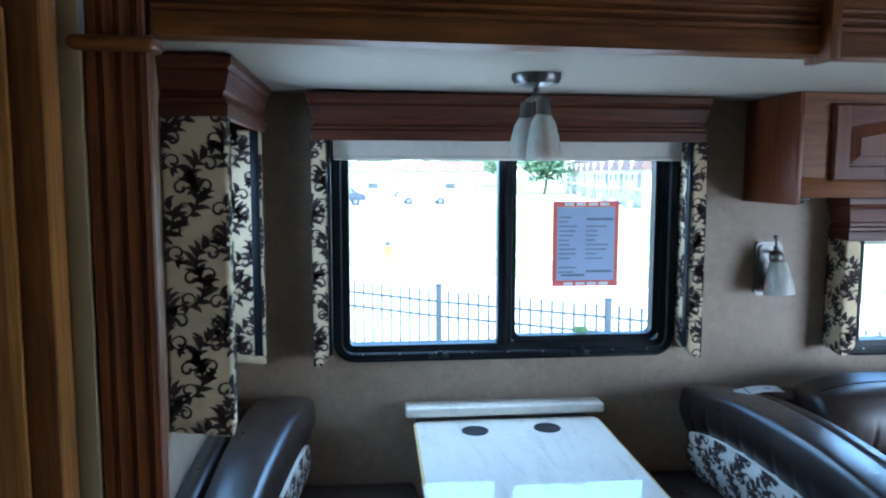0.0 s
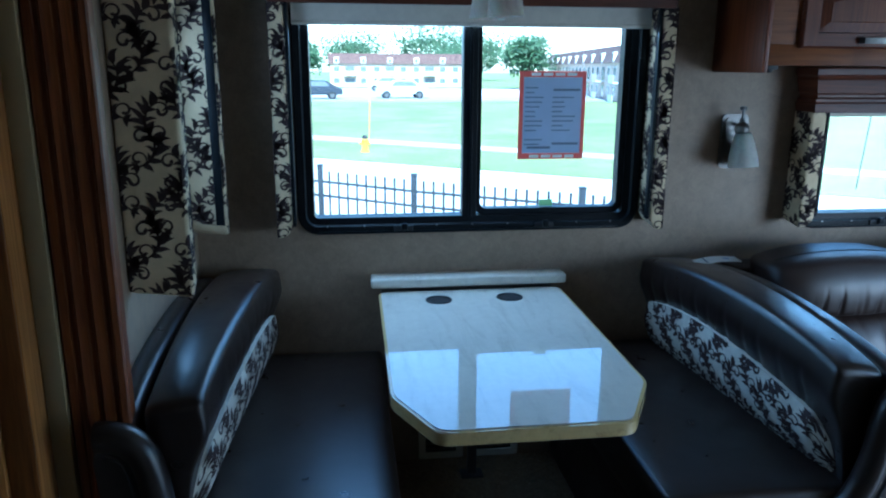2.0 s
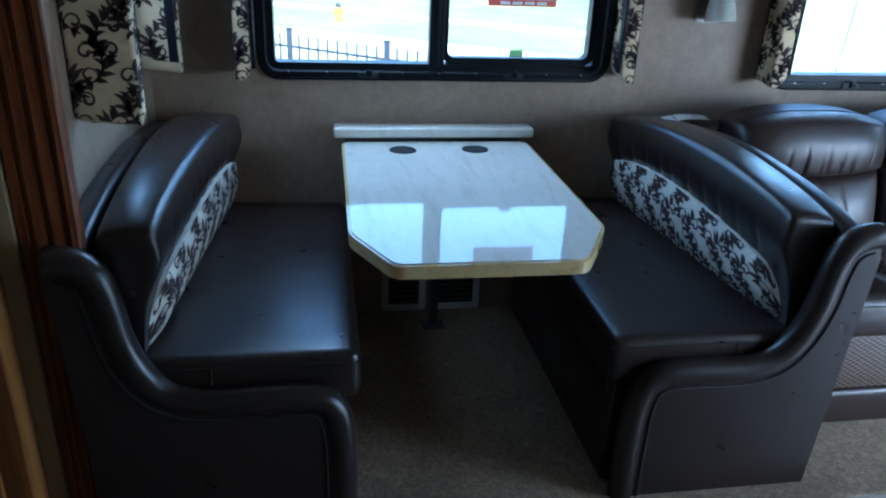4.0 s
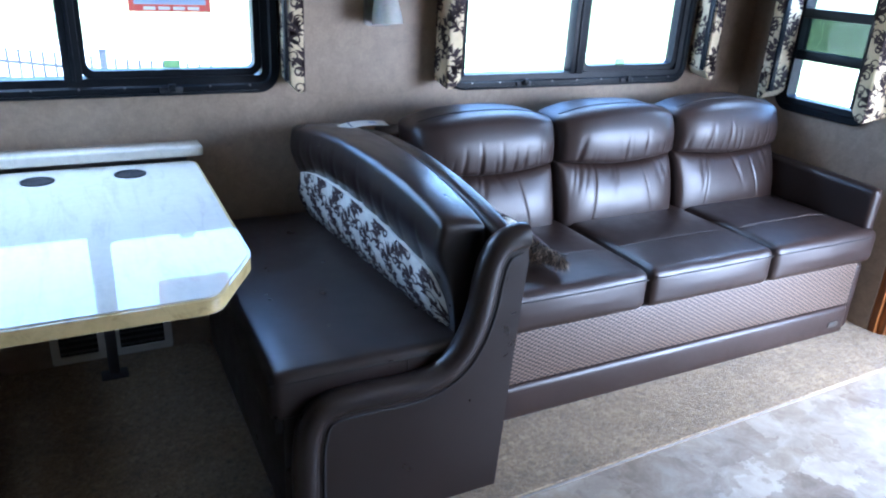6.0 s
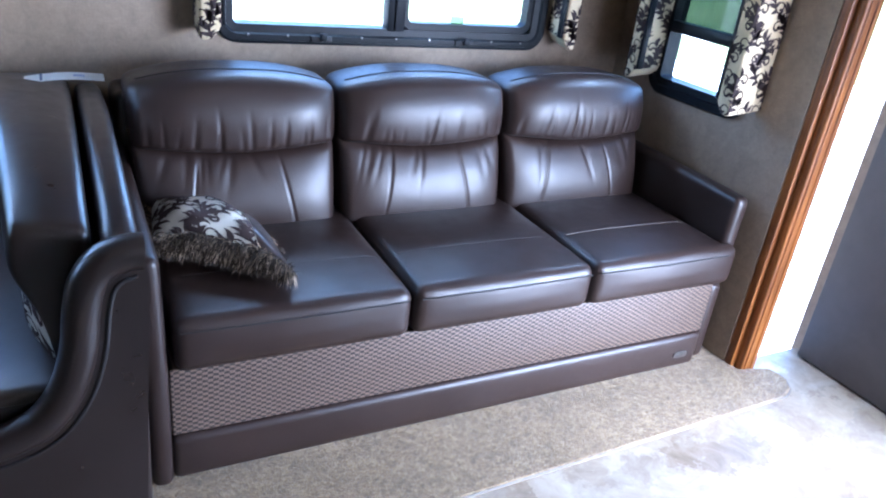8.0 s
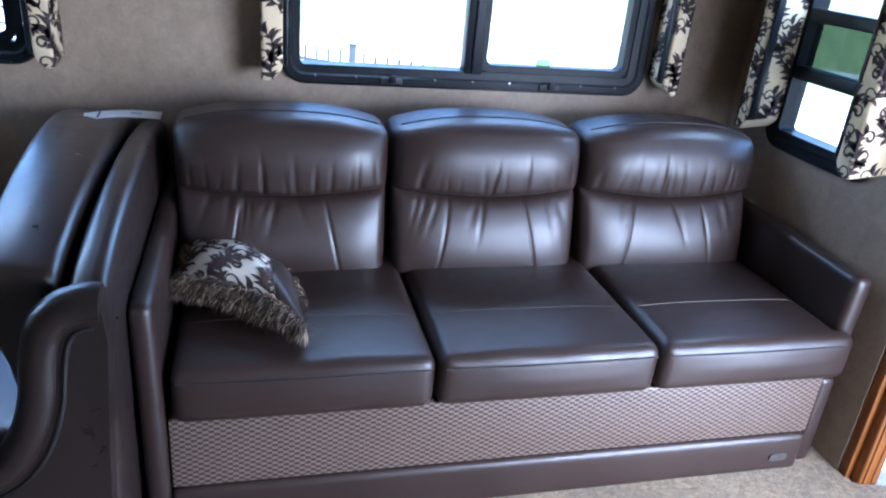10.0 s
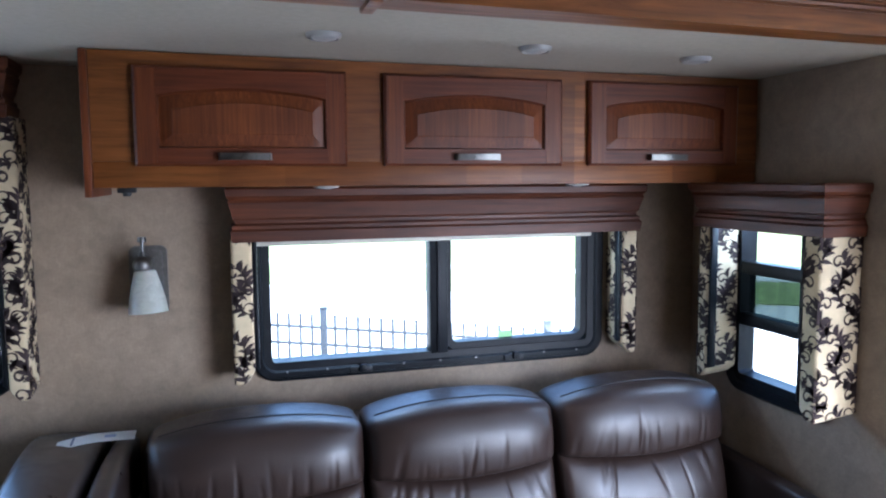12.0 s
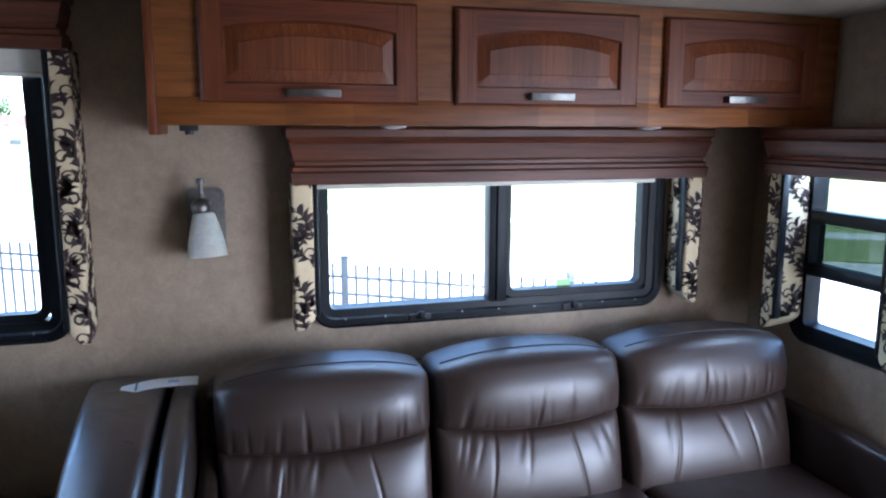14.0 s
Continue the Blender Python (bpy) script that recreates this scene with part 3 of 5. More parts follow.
# header over the opening: a fluted wood beam with a prouder middle length
def header_section(y, h0, h1):
    p = [(y, h0), (y, h0 + 0.045)]
    z = h0 + 0.045
    for k in range(5):
        p += [(y + 0.006, z + 0.002), (y + 0.006, z + 0.006), (y, z + 0.008), (y - 0.003, z + 0.014), (y, z + 0.018)]
        z += 0.019
        if z > h1 - 0.022:
            break
    p += [(y, h1), (y + 0.07, h1), (y + 0.07, h0)]
    return p


header = thing("header_beam", (1.4, 1.58, 1.85), "fluted cherry-wood beam over the slide-out opening", "beam", "", "structure")
part("beam", settle(extrude(header_section(1.545, 1.872, ZM), "x", -0.465, 0.925), 1.5, 0.010), CHERRY_X, header)
part("beam", settle(extrude(header_section(1.545, 1.872, ZM), "x", 1.912, 3.45), 1.5, 0.010), CHERRY_X, header)
part("beam", settle(extrude(header_section(1.515, 1.864, ZM), "x", 0.927, 1.910), 1.5, 0.010), CHERRY_X, header, "prouder middle length of the beam")
for x in (0.927, 1.910):
    part("beam_return", settle(box(x - 0.012, x + 0.012, 1.506, 1.60, 1.856, ZM - 0.001, 0.003), 1.5, 0.010), CHERRY_Z, header)
part("soffit", settle(box(-0.58, 3.70, 1.617, 1.640, 1.876, ZM + 0.03), 1.5, 0.010), CHERRY_X, header)


def casing(x0, x1, y, z0, z1):
    """An upright fluted board."""
    w = x1 - x0
    p = [(x0, y + 0.035), (x0, y + 0.004), (x0 + 0.004, y)]
    for k in range(3):
        c = x0 + w * (k + 0.75) / 3.5
        p += [(c - 0.006, y), (c - 0.004, y + 0.0045), (c + 0.004, y + 0.0045), (c + 0.006, y), (c + 0.011, y - 0.003), (c + 0.017, y)]
    p += [(x1 - 0.004, y), (x1, y + 0.004), (x1, y + 0.035)]
    return extrude(p, "z", z0, z1)


left_casing = thing("door_casing", (-0.52, 1.56, 0), "fluted cherry-wood upright casing with a ring block", "casing", "casings of the opening", "structure")
part("upright", casing(-0.596, -0.474, 1.548, 0.0, 1.838), CASING, left_casing)
part("upper_block", casing(-0.592, -0.478, 1.546, 1.866, ZM), CASING, left_casing)
part("ring_block", box(-0.618, -0.455, 1.518, 1.60, 1.838, 1.866, 0.012, 3), CHERRY_X, left_casing)
part("return_board", box(-0.60, -0.50, 1.585, 1.605, 0, 1.84, 0.002), CHERRY_Z, left_casing)
right_casing = thing("door_casing", (3.36, 1.65, 0), "orange cherry-wood upright casing at the sofa end", "casing", "casings of the opening", "structure")
part("upright", box(3.345, 3.416, 1.638, 1.670, 0.0, 1.835, 0.006, 3), CHERRY_Z, right_casing)
for x in (3.362, 3.392):
    part("bead", box(x - 0.005, x + 0.005, 1.634, 1.639, 0.012, 1.834, 0.002), CHERRY_Z, right_casing)
part("return_board", box(3.327, 3.417, 1.6705, 1.70, 0, 1.835, 0.002), CHERRY_Z, right_casing)
single("trim_beige", box(-0.640, -0.599, 1.54, 1.60, 0, ZM - 0.002, 0.004), BEIGE, "beige edge strip beside the casing", "trim", "structure")
pantry = thing("pantry_cabinet", (-1.1, 1.45, 0), "tall wood pantry side panel, orange-brown with upright grain", "cabinet")
part("side_panel", box(-1.65, -0.6415, 1.475, 1.60, 0.002, ZM - 0.004, 0.003), PANEL_BROWN, pantry)
part("door", box(-1.20, -0.700, 1.457, 1.4745, 0.09, 1.90, 0.004), PANEL_BROWN, pantry, "plain upright-grained pantry door")
part("stile", box(-0.698, -0.6425, 1.466, 1.4745, 0.03, ZM - 0.01, 0.002), CHERRY_Z, pantry)


# ---------------------------------------------------------------- windows
def window(name, label, axis, face, sign, rect, mull=None, bars=(), tint_middle=False, handles=()):
    """A black framed window. place maps (u, z, d), with d into the room."""
    u0, u1, z0, z1 = rect

    def place(u, z, d):
        return (u, face + sign * d, z) if axis == "y" else (face + sign * d, u, z)

    w = thing(name, place((u0 + u1) / 2, z0, 0), label, "window", "windows", "structure")
    e = 0.045
    fr = part("window_frame", ring(u0 - e, u1 + e, z0 - e, z1 + e, 0.075, [(0, 0.0), (0.002, 0.016), (0.008, 0.021), (0.030, 0.021), (0.036, 0.012), (0.060, 0.010), (0.062, -0.05), (0.03, -0.06), (0, -0.055)][:7] + [(0.047, -0.05), (0.047, 0.0)], place), BLACK, w)
    i0, i1, j0, j1 = u0 + 0.004, u1 - 0.004, z0 + 0.004, z1 - 0.004
    if mull:
        m0, m1 = mull
        part("mullion", box(*sorted((place(m0, 0, 0.012)[0], place(m1, 0, -0.04)[0])), *sorted((place(m0, 0, 0.012)[1], place(m1, 0, -0.04)[1])), z0 + 0.006, z1 - 0.006, 0.004), BLACK, w)
        part("mullion_lip", box(*sorted((place(m0 + 0.024, 0, 0.020)[0], place(m0 + 0.034, 0, 0.012)[0])), *sorted((place(m0 + 0.024, 0, 0.020)[1], place(m0 + 0.034, 0, 0.012)[1])), z0 + 0.012, z1 - 0.006, 0.002), BLACK, w)
        panes = [(i0 + 0.008, m0 + 0.01, j0, j1, GLASS, -0.022), (m1 - 0.01, i1 - 0.008, j0, j1, GLASS, -0.030)]
        # sash of the sliding half
        part("sash", ring(m1 - 0.012, u1 - 0.012, z0 + 0.012, z1 - 0.012, 0.05, [(0, -0.035), (0, 0.004), (0.026, 0.004), (0.028, -0.035)], place), BLACK, w)
    else:
        zb = [j0, *bars, j1]
        panes = []
        for k in range(len(zb) - 1):
            panes.append((i0, i1, zb[k], zb[k + 1], TINT if (tint_middle and k == 1) else GLASS, -0.026))
        for b in bars:
            a, c = place(u0, b - 0.020, 0.008), place(u1, b + 0.020, -0.04)
            part("crossbar", box(*sorted((a[0], c[0])), *sorted((a[1], c[1])), a[2], c[2], 0.004), BLACK, w)
    for a, b, c, d, mat, dep in panes:
        g = part("pane", sheet(a, b, c, d, 0.03, dep, dep - 0.004, place), mat, w)
        g.visible_shadow = False
    if mull:
        a, c = place(u0 + 0.03, z0 - e + 0.004, 0.0212), place(u1 - 0.03, z0 - e + 0.013, 0.0275)
        part("sill_rail", box(*sorted((a[0], c[0])), *sorted((a[1], c[1])), a[2], c[2], 0.002), BLACK, w)
        for k in range(9):
            u = u0 + 0.06 + (u1 - u0 - 0.12) * k / 8
            part("screw", cyl(place(u, z0 - e + 0.030, 0.0215), 0.0035, 0.0035, 0.002, "y", 8), STEEL_DARK, w)
    for u in handles:
        zb = z0 - e + 0.022
        a, c = place(u - 0.035, zb - 0.010, 0.021), place(u + 0.035, zb + 0.010, 0.030)
        k = part("latch", box(*sorted((a[0], c[0])), *sorted((a[1], c[1])), a[2], c[2], 0.003), RUBBER, w)
        a, c = place(u - 0.008, zb - 0.004, 0.030), place(u + 0.014, zb + 0.020, 0.044)
        part("lever", box(*sorted((a[0], c[0])), *sorted((a[1], c[1])), a[2], c[2], 0.003), BLACK, k)
    return w


win1 = window("window_1", "black-framed sliding window over the dinette table", "y", YB, -1, W1, (0.415, 0.468), handles=(0.20, 0.72))
win2 = window("window_2", "black-framed sliding window over the sofa", "y", YB, -1, W2, (2.305, 2.368), handles=(2.07, 2.60))
win3 = window("window_3", "black-framed awning window with three panes by the sofa", "x", XR, -1, W3, bars=(1.068, 1.243), tint_middle=True)
win4 = window("window_4", "black-framed awning window beside the dinette", "x", XL, 1, WL, bars=(1.24, 1.50))


# roller shades behind the valances
def roller_shade(label, x0, x1, z0, z1):
    s = thing("roller_shade", ((x0 + x1) / 2, YB - 0.05, z0), label, "blind", "roller shades")
    part("cloth", box(x0, x1, YB - 0.062, YB - 0.058, z0 + 0.012, z1), SHADE, s)
    part("hem_bar", box(x0, x1, YB - 0.066, YB - 0.054, z0, z0 + 0.014, 0.004), SHADE, s)
    part("roller", cyl(((x0 + x1) / 2, YB - 0.075, z1), 0.022, 0.022, x1 - x0 - 0.002, "x", 16), SHADE, s)


roller_shade("pale beige roller shade pulled almost up, over the table", -0.165, 1.065, 1.648, 1.80)
roller_shade("pale beige roller shade pulled almost up, over the sofa", 1.745, 2.87, 1.345, 1.45)


# wooden valances: a moulded box with mitred returns
VAL = [(0.0, 0.0), (0.006, 0.0), (0.010, 0.20), (0.004, 0.24), (0.004, 0.30), (-0.004, 0.34), (-0.004, 0.40), (0.002, 0.44), (0.008, 0.60), (0.014, 0.72), (0.010, 0.78), (0.020, 0.84), (0.022, 0.96), (0.018, 1.0)]


def valance(label, axis, face, sign, u0, u1, z0, z1, depth, mat, mat_end):
    """Front board and two return boards with one moulded section; VAL is outward offset against height."""
    def place(u, d, z):
        return (u, face + sign * d, z) if axis == "y" else (face + sign * d, u, z)

    v = thing("valance", place((u0 + u1) / 2, depth / 2, z0), label, "valance", "window valances")
    h = z1 - z0
    th = 0.014
    verts, faces = [], []
    n = len(VAL)
    for u, s in ((u0, -1), (u1, 1)):
        for off, f in VAL:
            verts.append(place(u + s * off, depth + off, z0 + f * h))
        for off, f in VAL:
            verts.append(place(u - s * th, depth - th, z0 + f * h))
    for k in range(n - 1):
        faces.append((k, k + 1, 2 * n + k + 1, 2 * n + k))
        faces.append((n + k, n + k + 1, 3 * n + k + 1, 3 * n + k))
    for k in (0, n - 1):
        faces.append((k, n + k, 3 * n + k, 2 * n + k))
    for b in (0, 2 * n):
        for k in range(n - 1):
            faces.append((b + k, b + k + 1, b + n + k + 1, b + n + k))
    part("front_board", raw(verts, faces), mat, v, smooth=25)
    for u, s in ((u0, -1), (u1, 1)):
        verts, faces = [], []
        for off, f in VAL:
            verts.append(place(u + s * off, depth + off - 0.0005, z0 + f * h))
        for off, f in VAL:
            verts.append(place(u + s * off, 0.002, z0 + f * h))
        for off, f in VAL:
            verts.append(place(u - s * th, 0.002, z0 + f * h))
        for off, f in VAL:
            verts.append(place(u - s * th, depth - th, z0 + f * h))
        for k in range(n - 1):
            for b in range(4):
                c = (b + 1) % 4
                faces.append((b * n + k, b * n + k + 1, c * n + k + 1, c * n + k))
        for k in (0, n - 1):
            faces.append((k, n + k, 2 * n + k, 3 * n + k))
        part("return_board", raw(verts, faces), mat_end, v, smooth=25)
    a, b = place(u0, 0.003, z1 - 0.012), place(u1, depth - th, z1 - 0.002)
    part("top_board", box(*sorted((a[0], b[0])), *sorted((a[1], b[1])), a[2], b[2]), mat, v)
    return v


valance("dark cherry moulded valance over the table window", "y", YB, -1, -0.225, 1.115, 1.712, ZC - 0.013, 0.125, VALANCE, VALANCE_Y)
valance("dark cherry moulded valance under the sofa cabinet", "y", YB, -1, 1.685, 3.02, 1.362, 1.522, 0.115, VALANCE, VALANCE_Y)
valance("dark cherry moulded valance on the sofa end wall", "x", XR, -1, 1.862, 2.405, 1.380, 1.525, 0.142, VALANCE_Y, VALANCE)
valance("dark cherry moulded valance on the dinette end wall", "x", XL, 1, 1.80, 2.44, 1.732, ZC - 0.006, 0.148, VALANCE_Y, VALANCE)


# padded fabric side boards of the windows
def side_board(label, axis, face, sign, u0, u1, z0, z1, depth, inner, seed):
    """A cloth-covered upright board that stands out from the wall. inner: +1 when the window is towards higher u."""
    def place(u, d, z):
        return (u, face + sign * d, z) if axis == "y" else (face + sign * d, u, z)

    s = thing("window_side_panel", place((u0 + u1) / 2, depth / 2, z0), label, "curtain", "window side panels")
    drop = min(0.035, (u1 - u0) * 0.6)

    a, b = place(u0, 0.002, z0), place(u1, depth, z1)
    bm = cushion(*sorted((a[0], b[0])), *sorted((a[1], b[1])), z0, z1, 0.010, n=(4, 4, 8))
    # the foot is cut off slantwise towards the window
    mid, half = (u0 + u1) / 2, (u1 - u0) / 2
    def slant(f):
        return drop * max(0.0, f)
    for v in bm.verts:
        u = v.co.x if axis == "y" else v.co.y
        d = abs((v.co.y if axis == "y" else v.co.x) - face)
        if v.co.z < z0 + 0.012:
            v.co.z += slant(inner * (u - mid) / half) + 0.5 * drop * (1 - d / depth)
    part("padded_board", bm, CREAM, s)
    # print over outer side, front and inner side
    w = u1 - u0
    U, V = depth + w + depth, z1 - z0
    lift = 0.0016
    edge = (lambda t: u0 + t) if inner > 0 else (lambda t: u1 - t)
    out = -1 if inner > 0 else 1

    def on(u, v):
        if u < depth:
            f, p = -1, (edge(0) + out * lift, min(u + 0.004, depth - 0.004))
        elif u < depth + w:
            f, p = 2 * (u - depth) / w - 1, (edge(u - depth), depth + lift)
        else:
            f, p = 1, (edge(w) - out * lift, max(0.004, depth - (u - depth - w)))
        foot = slant(f) + 0.5 * drop * (1 - p[1] / depth) + 0.006
        z = max(z0 + v, z0 + foot)
        return place(p[0], p[1], z)

    rng = random.Random(seed)
    part("scroll_print", scroll_print(scroll_strokes(U, V, 0.108, rng), U, V, on), MOTIF, s, "dark brown scroll-leaf print", smooth=0)
    c0, c1 = (u1 + 0.002, u1 + 0.014) if inner > 0 else (u0 - 0.014, u0 - 0.002)
    a, b = place(c0, depth - 0.030, z0), place(c1, depth - 0.004, z1)
    part("edge_strip", box(*sorted((a[0], b[0])), *sorted((a[1], b[1])), z0 + drop + 0.01, z1, 0.003), BLACK, s, "black edge strip")
    return s


LAB = "cream padded window panel with brown scroll-leaf print"
side_board(LAB + ", by the table window", "y", YB, -1, -0.235, -0.185, 0.945, 1.716, 0.125, 1, 1)
side_board(LAB + ", by the table window", "y", YB, -1, 1.085, 1.135, 0.945, 1.716, 0.125, -1, 2)
side_board(LAB + ", by the sofa window", "y", YB, -1, 1.675, 1.735, 0.935, 1.366, 0.115, 1, 3)
side_board(LAB + ", by the sofa window", "y", YB, -1, 2.965, 3.02, 0.935, 1.366, 0.115, -1, 4)
side_board(LAB + ", on the sofa end wall", "x", XR, -1, 1.864, 1.924, 0.866, 1.384, 0.146, 1, 5)
side_board(LAB + ", on the sofa end wall", "x", XR, -1, 2.354, 2.402, 0.868, 1.384, 0.132, -1, 6)
side_board(LAB + ", on the dinette end wall", "x", XL, 1, 1.79, 1.845, 0.965, 1.736, 0.150, 1, 7)
side_board(LAB + ", on the dinette end wall", "x", XL, 1, 2.37, 2.42, 0.985, 1.736, 0.145, -1, 8)

# sale sheet taped to the table window
poster = thing("window_notice", (0.74, YB - 0.02, 1.19), "printed notice with a red border taped to the window glass", "notice")
yp = YB + 0.018
for a, b, z0, z1 in ((0.622, 0.638, 1.190, 1.503), (0.854, 0.868, 1.190, 1.503), (0.6385, 0.8535, 1.190, 1.2115), (0.6385, 0.8535, 1.4825, 1.503)):
    part("red_border", box(a, b, yp, yp + 0.001, z0, z1), RED, poster)
part("sheet", box(0.638, 0.854, yp - 0.0015, yp - 0.0005, 1.212, 1.482), POSTER_BACK, poster)
rng = random.Random(4)
for k in range(14):
    z = 1.462 - k * 0.0168
    for x0, x1, keep in ((0.645, 0.645 + rng.uniform(0.03, 0.07), k not in (0, 11)), (0.745, 0.745 + rng.uniform(0.03, 0.09), 2 < k < 11)):
        if keep:
            part("text_bar", box(x0, x1, yp - 0.0028, yp - 0.0018, z - 0.002, z + 0.002), INK, poster)
for x0, x1, z in ((0.748, 0.846, 1.438), (0.748, 0.846, 1.246), (0.655, 0.742, 1.232)):
    part("text_bar", box(x0, x1, yp - 0.0028, yp - 0.0018, z - 0.004, z + 0.004), INK, poster)
for z in (1.4925, 1.2005):
    for k in range(4):
        part("heading_bar", box(0.665 + k * 0.044, 0.700 + k * 0.044, yp - 0.0028, yp - 0.0018, z - 0.005, z + 0.005), PAPER, poster)
for x, z, wn_ in ((0.735, 1.028, win1), (2.585, 1.005, win2)):
    part("green_sticker", box(x - 0.025, x + 0.025, YB + 0.018, YB + 0.019, z - 0.012, z + 0.012), GREEN_TAG, wn_, "small green sticker")


# ---------------------------------------------------------------- overhead cabinet
CY = 2.295
cabinet = thing("overhead_cabinet", (2.33, 2.45, 1.53), "cherry-wood overhead cabinet with three arched panel doors", "cabinet")
part("body", settle(box(1.352, XR - 0.002, CY + 0.022, YB - 0.002, 1.532, ZC - 0.003), 1.85, 0.006), CHERRY_X, cabinet)
part("end_panel", settle(box(1.332, 1.351, CY - 0.012, YB - 0.002, 1.503, ZC - 0.003, 0.003), 1.85, 0.006), DOOR_STILE, cabinet)
DOORS = [(1.452, 1.985), (2.088, 2.622), (2.710, 3.235)]
ZD0, ZD1 = 1.580, 1.830
part("bottom_rail", box(1.352, XR - 0.004, CY, CY + 0.021, 1.526, 1.592, 0.002), FACE_WOOD, cabinet)
part("top_rail", settle(box(1.352, XR - 0.004, CY + 0.001, CY + 0.021, 1.818, ZC - 0.003), 1.85, 0.006), CHERRY_X, cabinet)
for a, b in ((1.352, 1.47), (1.97, 2.105), (2.605, 2.728), (3.218, XR - 0.004)):
    part("stile", box(a, b, CY + 0.0005, CY + 0.021, 1.592, 1.818), FACE_WOOD, cabinet)


def arch_loop(x0, x1, z0, z1, rise, n=10):
    pts = [(x0 + (x1 - x0) * k / n, z0) for k in range(n)]
    pts += [(x1, z0 + (z1 - z0) * k / n) for k in range(n)]
    pts += [(x1 + (x0 - x1) * k / n, z1 + rise * (math.sin(math.pi * k / n) ** 0.8)) for k in range(n)]
    pts += [(x0, z1 + (z0 - z1) * k / n) for k in range(n)]
    return pts


def layered(loops, close_last):
    verts, faces, n = [], [], len(loops[0][0])
    for pts, y in loops:
        verts += [(x, y, z) for x, z in pts]
    for a in range(len(loops) - 1):
        for k in range(n):
            j = (k + 1) % n
            faces.append((a * n + k, a * n + j, (a + 1) * n + j, (a + 1) * n + k))
    if close_last:
        faces.append(tuple(range((len(loops) - 1) * n, len(loops) * n)))
    return raw(verts, faces)


for x0, x1 in DOORS:
    f = CY - 0.019
    fw = 0.056
    inner = (x0 + fw, x1 - fw, ZD0 + 0.046, ZD1 - 0.074, 0.022)
    loops = [(arch_loop(x0, x1, ZD0, ZD1, 0), CY - 0.001), (arch_loop(x0, x1, ZD0, ZD1, 0), f + 0.006), (arch_loop(x0 + 0.006, x1 - 0.006, ZD0 + 0.006, ZD1 - 0.006, 0), f),
             (arch_loop(*inner), f), (arch_loop(inner[0] + 0.004, inner[1] - 0.004, inner[2] + 0.004, inner[3] - 0.004, 0.020), f + 0.010)]
    d = part("door", layered(loops, False), DOOR_WOOD, cabinet, smooth=25)
    i = inner
    def inset(q, rise=0.020):
        return arch_loop(i[0] + q, i[1] - q, i[2] + q, i[3] - q, rise)
    part("raised_panel", layered([(inset(0.003), f + 0.0105), (inset(0.010), f + 0.009), (inset(0.034), f + 0.001), (inset(0.036), f - 0.001)], True), PANEL_WOOD, d, smooth=20)
    for a, b in ((x0 + 0.0065, x0 + fw - 0.003), (x1 - fw + 0.003, x1 - 0.0065)):
        part("stile", box(a, b, f - 0.0009, f + 0.003, ZD0 + 0.0065, ZD1 - 0.0065, 0.0004, 1), DOOR_STILE, d)
    hc = (x0 + x1) / 2
    zc = 1.604
    hw = 0.067
    bar = [(hc - hw, f - 0.001, zc), (hc - hw + 0.004, f - 0.020, zc), (hc - 0.02, f - 0.026, zc), (hc + 0.02, f - 0.026, zc), (hc + hw - 0.004, f - 0.020, zc), (hc + hw, f - 0.001, zc)]
    verts, faces = [], []
    for px, py, pz in bar:
        verts += [(px, py - 0.003, pz - 0.009), (px, py - 0.003, pz + 0.009), (px, py + 0.003, pz + 0.009), (px, py + 0.003, pz - 0.009)]
    for k in range(len(bar) - 1):
        for q in range(4):
            faces.append((4 * k + q, 4 * k + (q + 1) % 4, 4 * k + 4 + (q + 1) % 4, 4 * k + 4 + q))
    faces += [(0, 1, 2, 3), (20, 21, 22, 23)]
    part("handle", raw(verts, faces), STEEL_DARK, d, "brushed nickel bow handle", smooth=20)
part("magnet_catch", join(box(1.395, 1.44, 2.37, 2.41, 1.512, 1.531, 0.003), cyl((1.4175, 2.39, 1.508), 0.010, 0.012, 0.01)), RUBBER, cabinet, "small black fitting under the cabinet")


# lamps
def spot(x, y, z, r, label):
    s = thing("puck_light", (x, y, z), label, "light", "puck lights")
    part("rim", lathe([(r * 1.12, 0.0), (r * 1.12, -0.004), (r * 1.0, -0.011), (r * 0.9, -0.012), (r * 0.88, -0.006)], (x, y, z)), LENS, s)
    part("lens", lathe([(r * 0.89, -0.006), (r * 0.7, -0.012), (r * 0.35, -0.015), (0.0005, -0.016)], (x, y, z)), LENS, s)


for x, y in ((1.885, 1.965), (2.405, 1.985), (2.88, 2.01)):
    spot(x, y, ZC - 0.006 * (x + 0.5), 0.036, "small white recessed ceiling light, off")
for x in (1.937, 2.715):
    spot(x, 2.36, 1.532, 0.034, "small white puck light under the cabinet, off")

BELL = [(0.018, 0.0), (0.022, -0.004), (0.034, -0.026), (0.042, -0.062), (0.0465, -0.096), (0.049, -0.120), (0.0465, -0.120), (0.044, -0.095), (0.0395, -0.062), (0.031, -0.028), (0.017, -0.006)]
lamp = thing("ceiling_lamp", (0.416, 2.05, ZC - 0.005), "nickel ceiling lamp with two frosted bell shades, off", "lamp")
part("ceiling_plate", lathe([(0.0005, 0), (0.068, 0), (0.068, -0.016), (0.060, -0.028), (0.03, -0.036), (0.0005, -0.038)], (0.416, 2.05, ZC - 0.005)), STEEL_DARK, lamp)
part("stem", cyl((0.416, 2.05, ZC - 0.005 - 0.045), 0.010, 0.010, 0.05, "z", 14), STEEL_DARK, lamp)
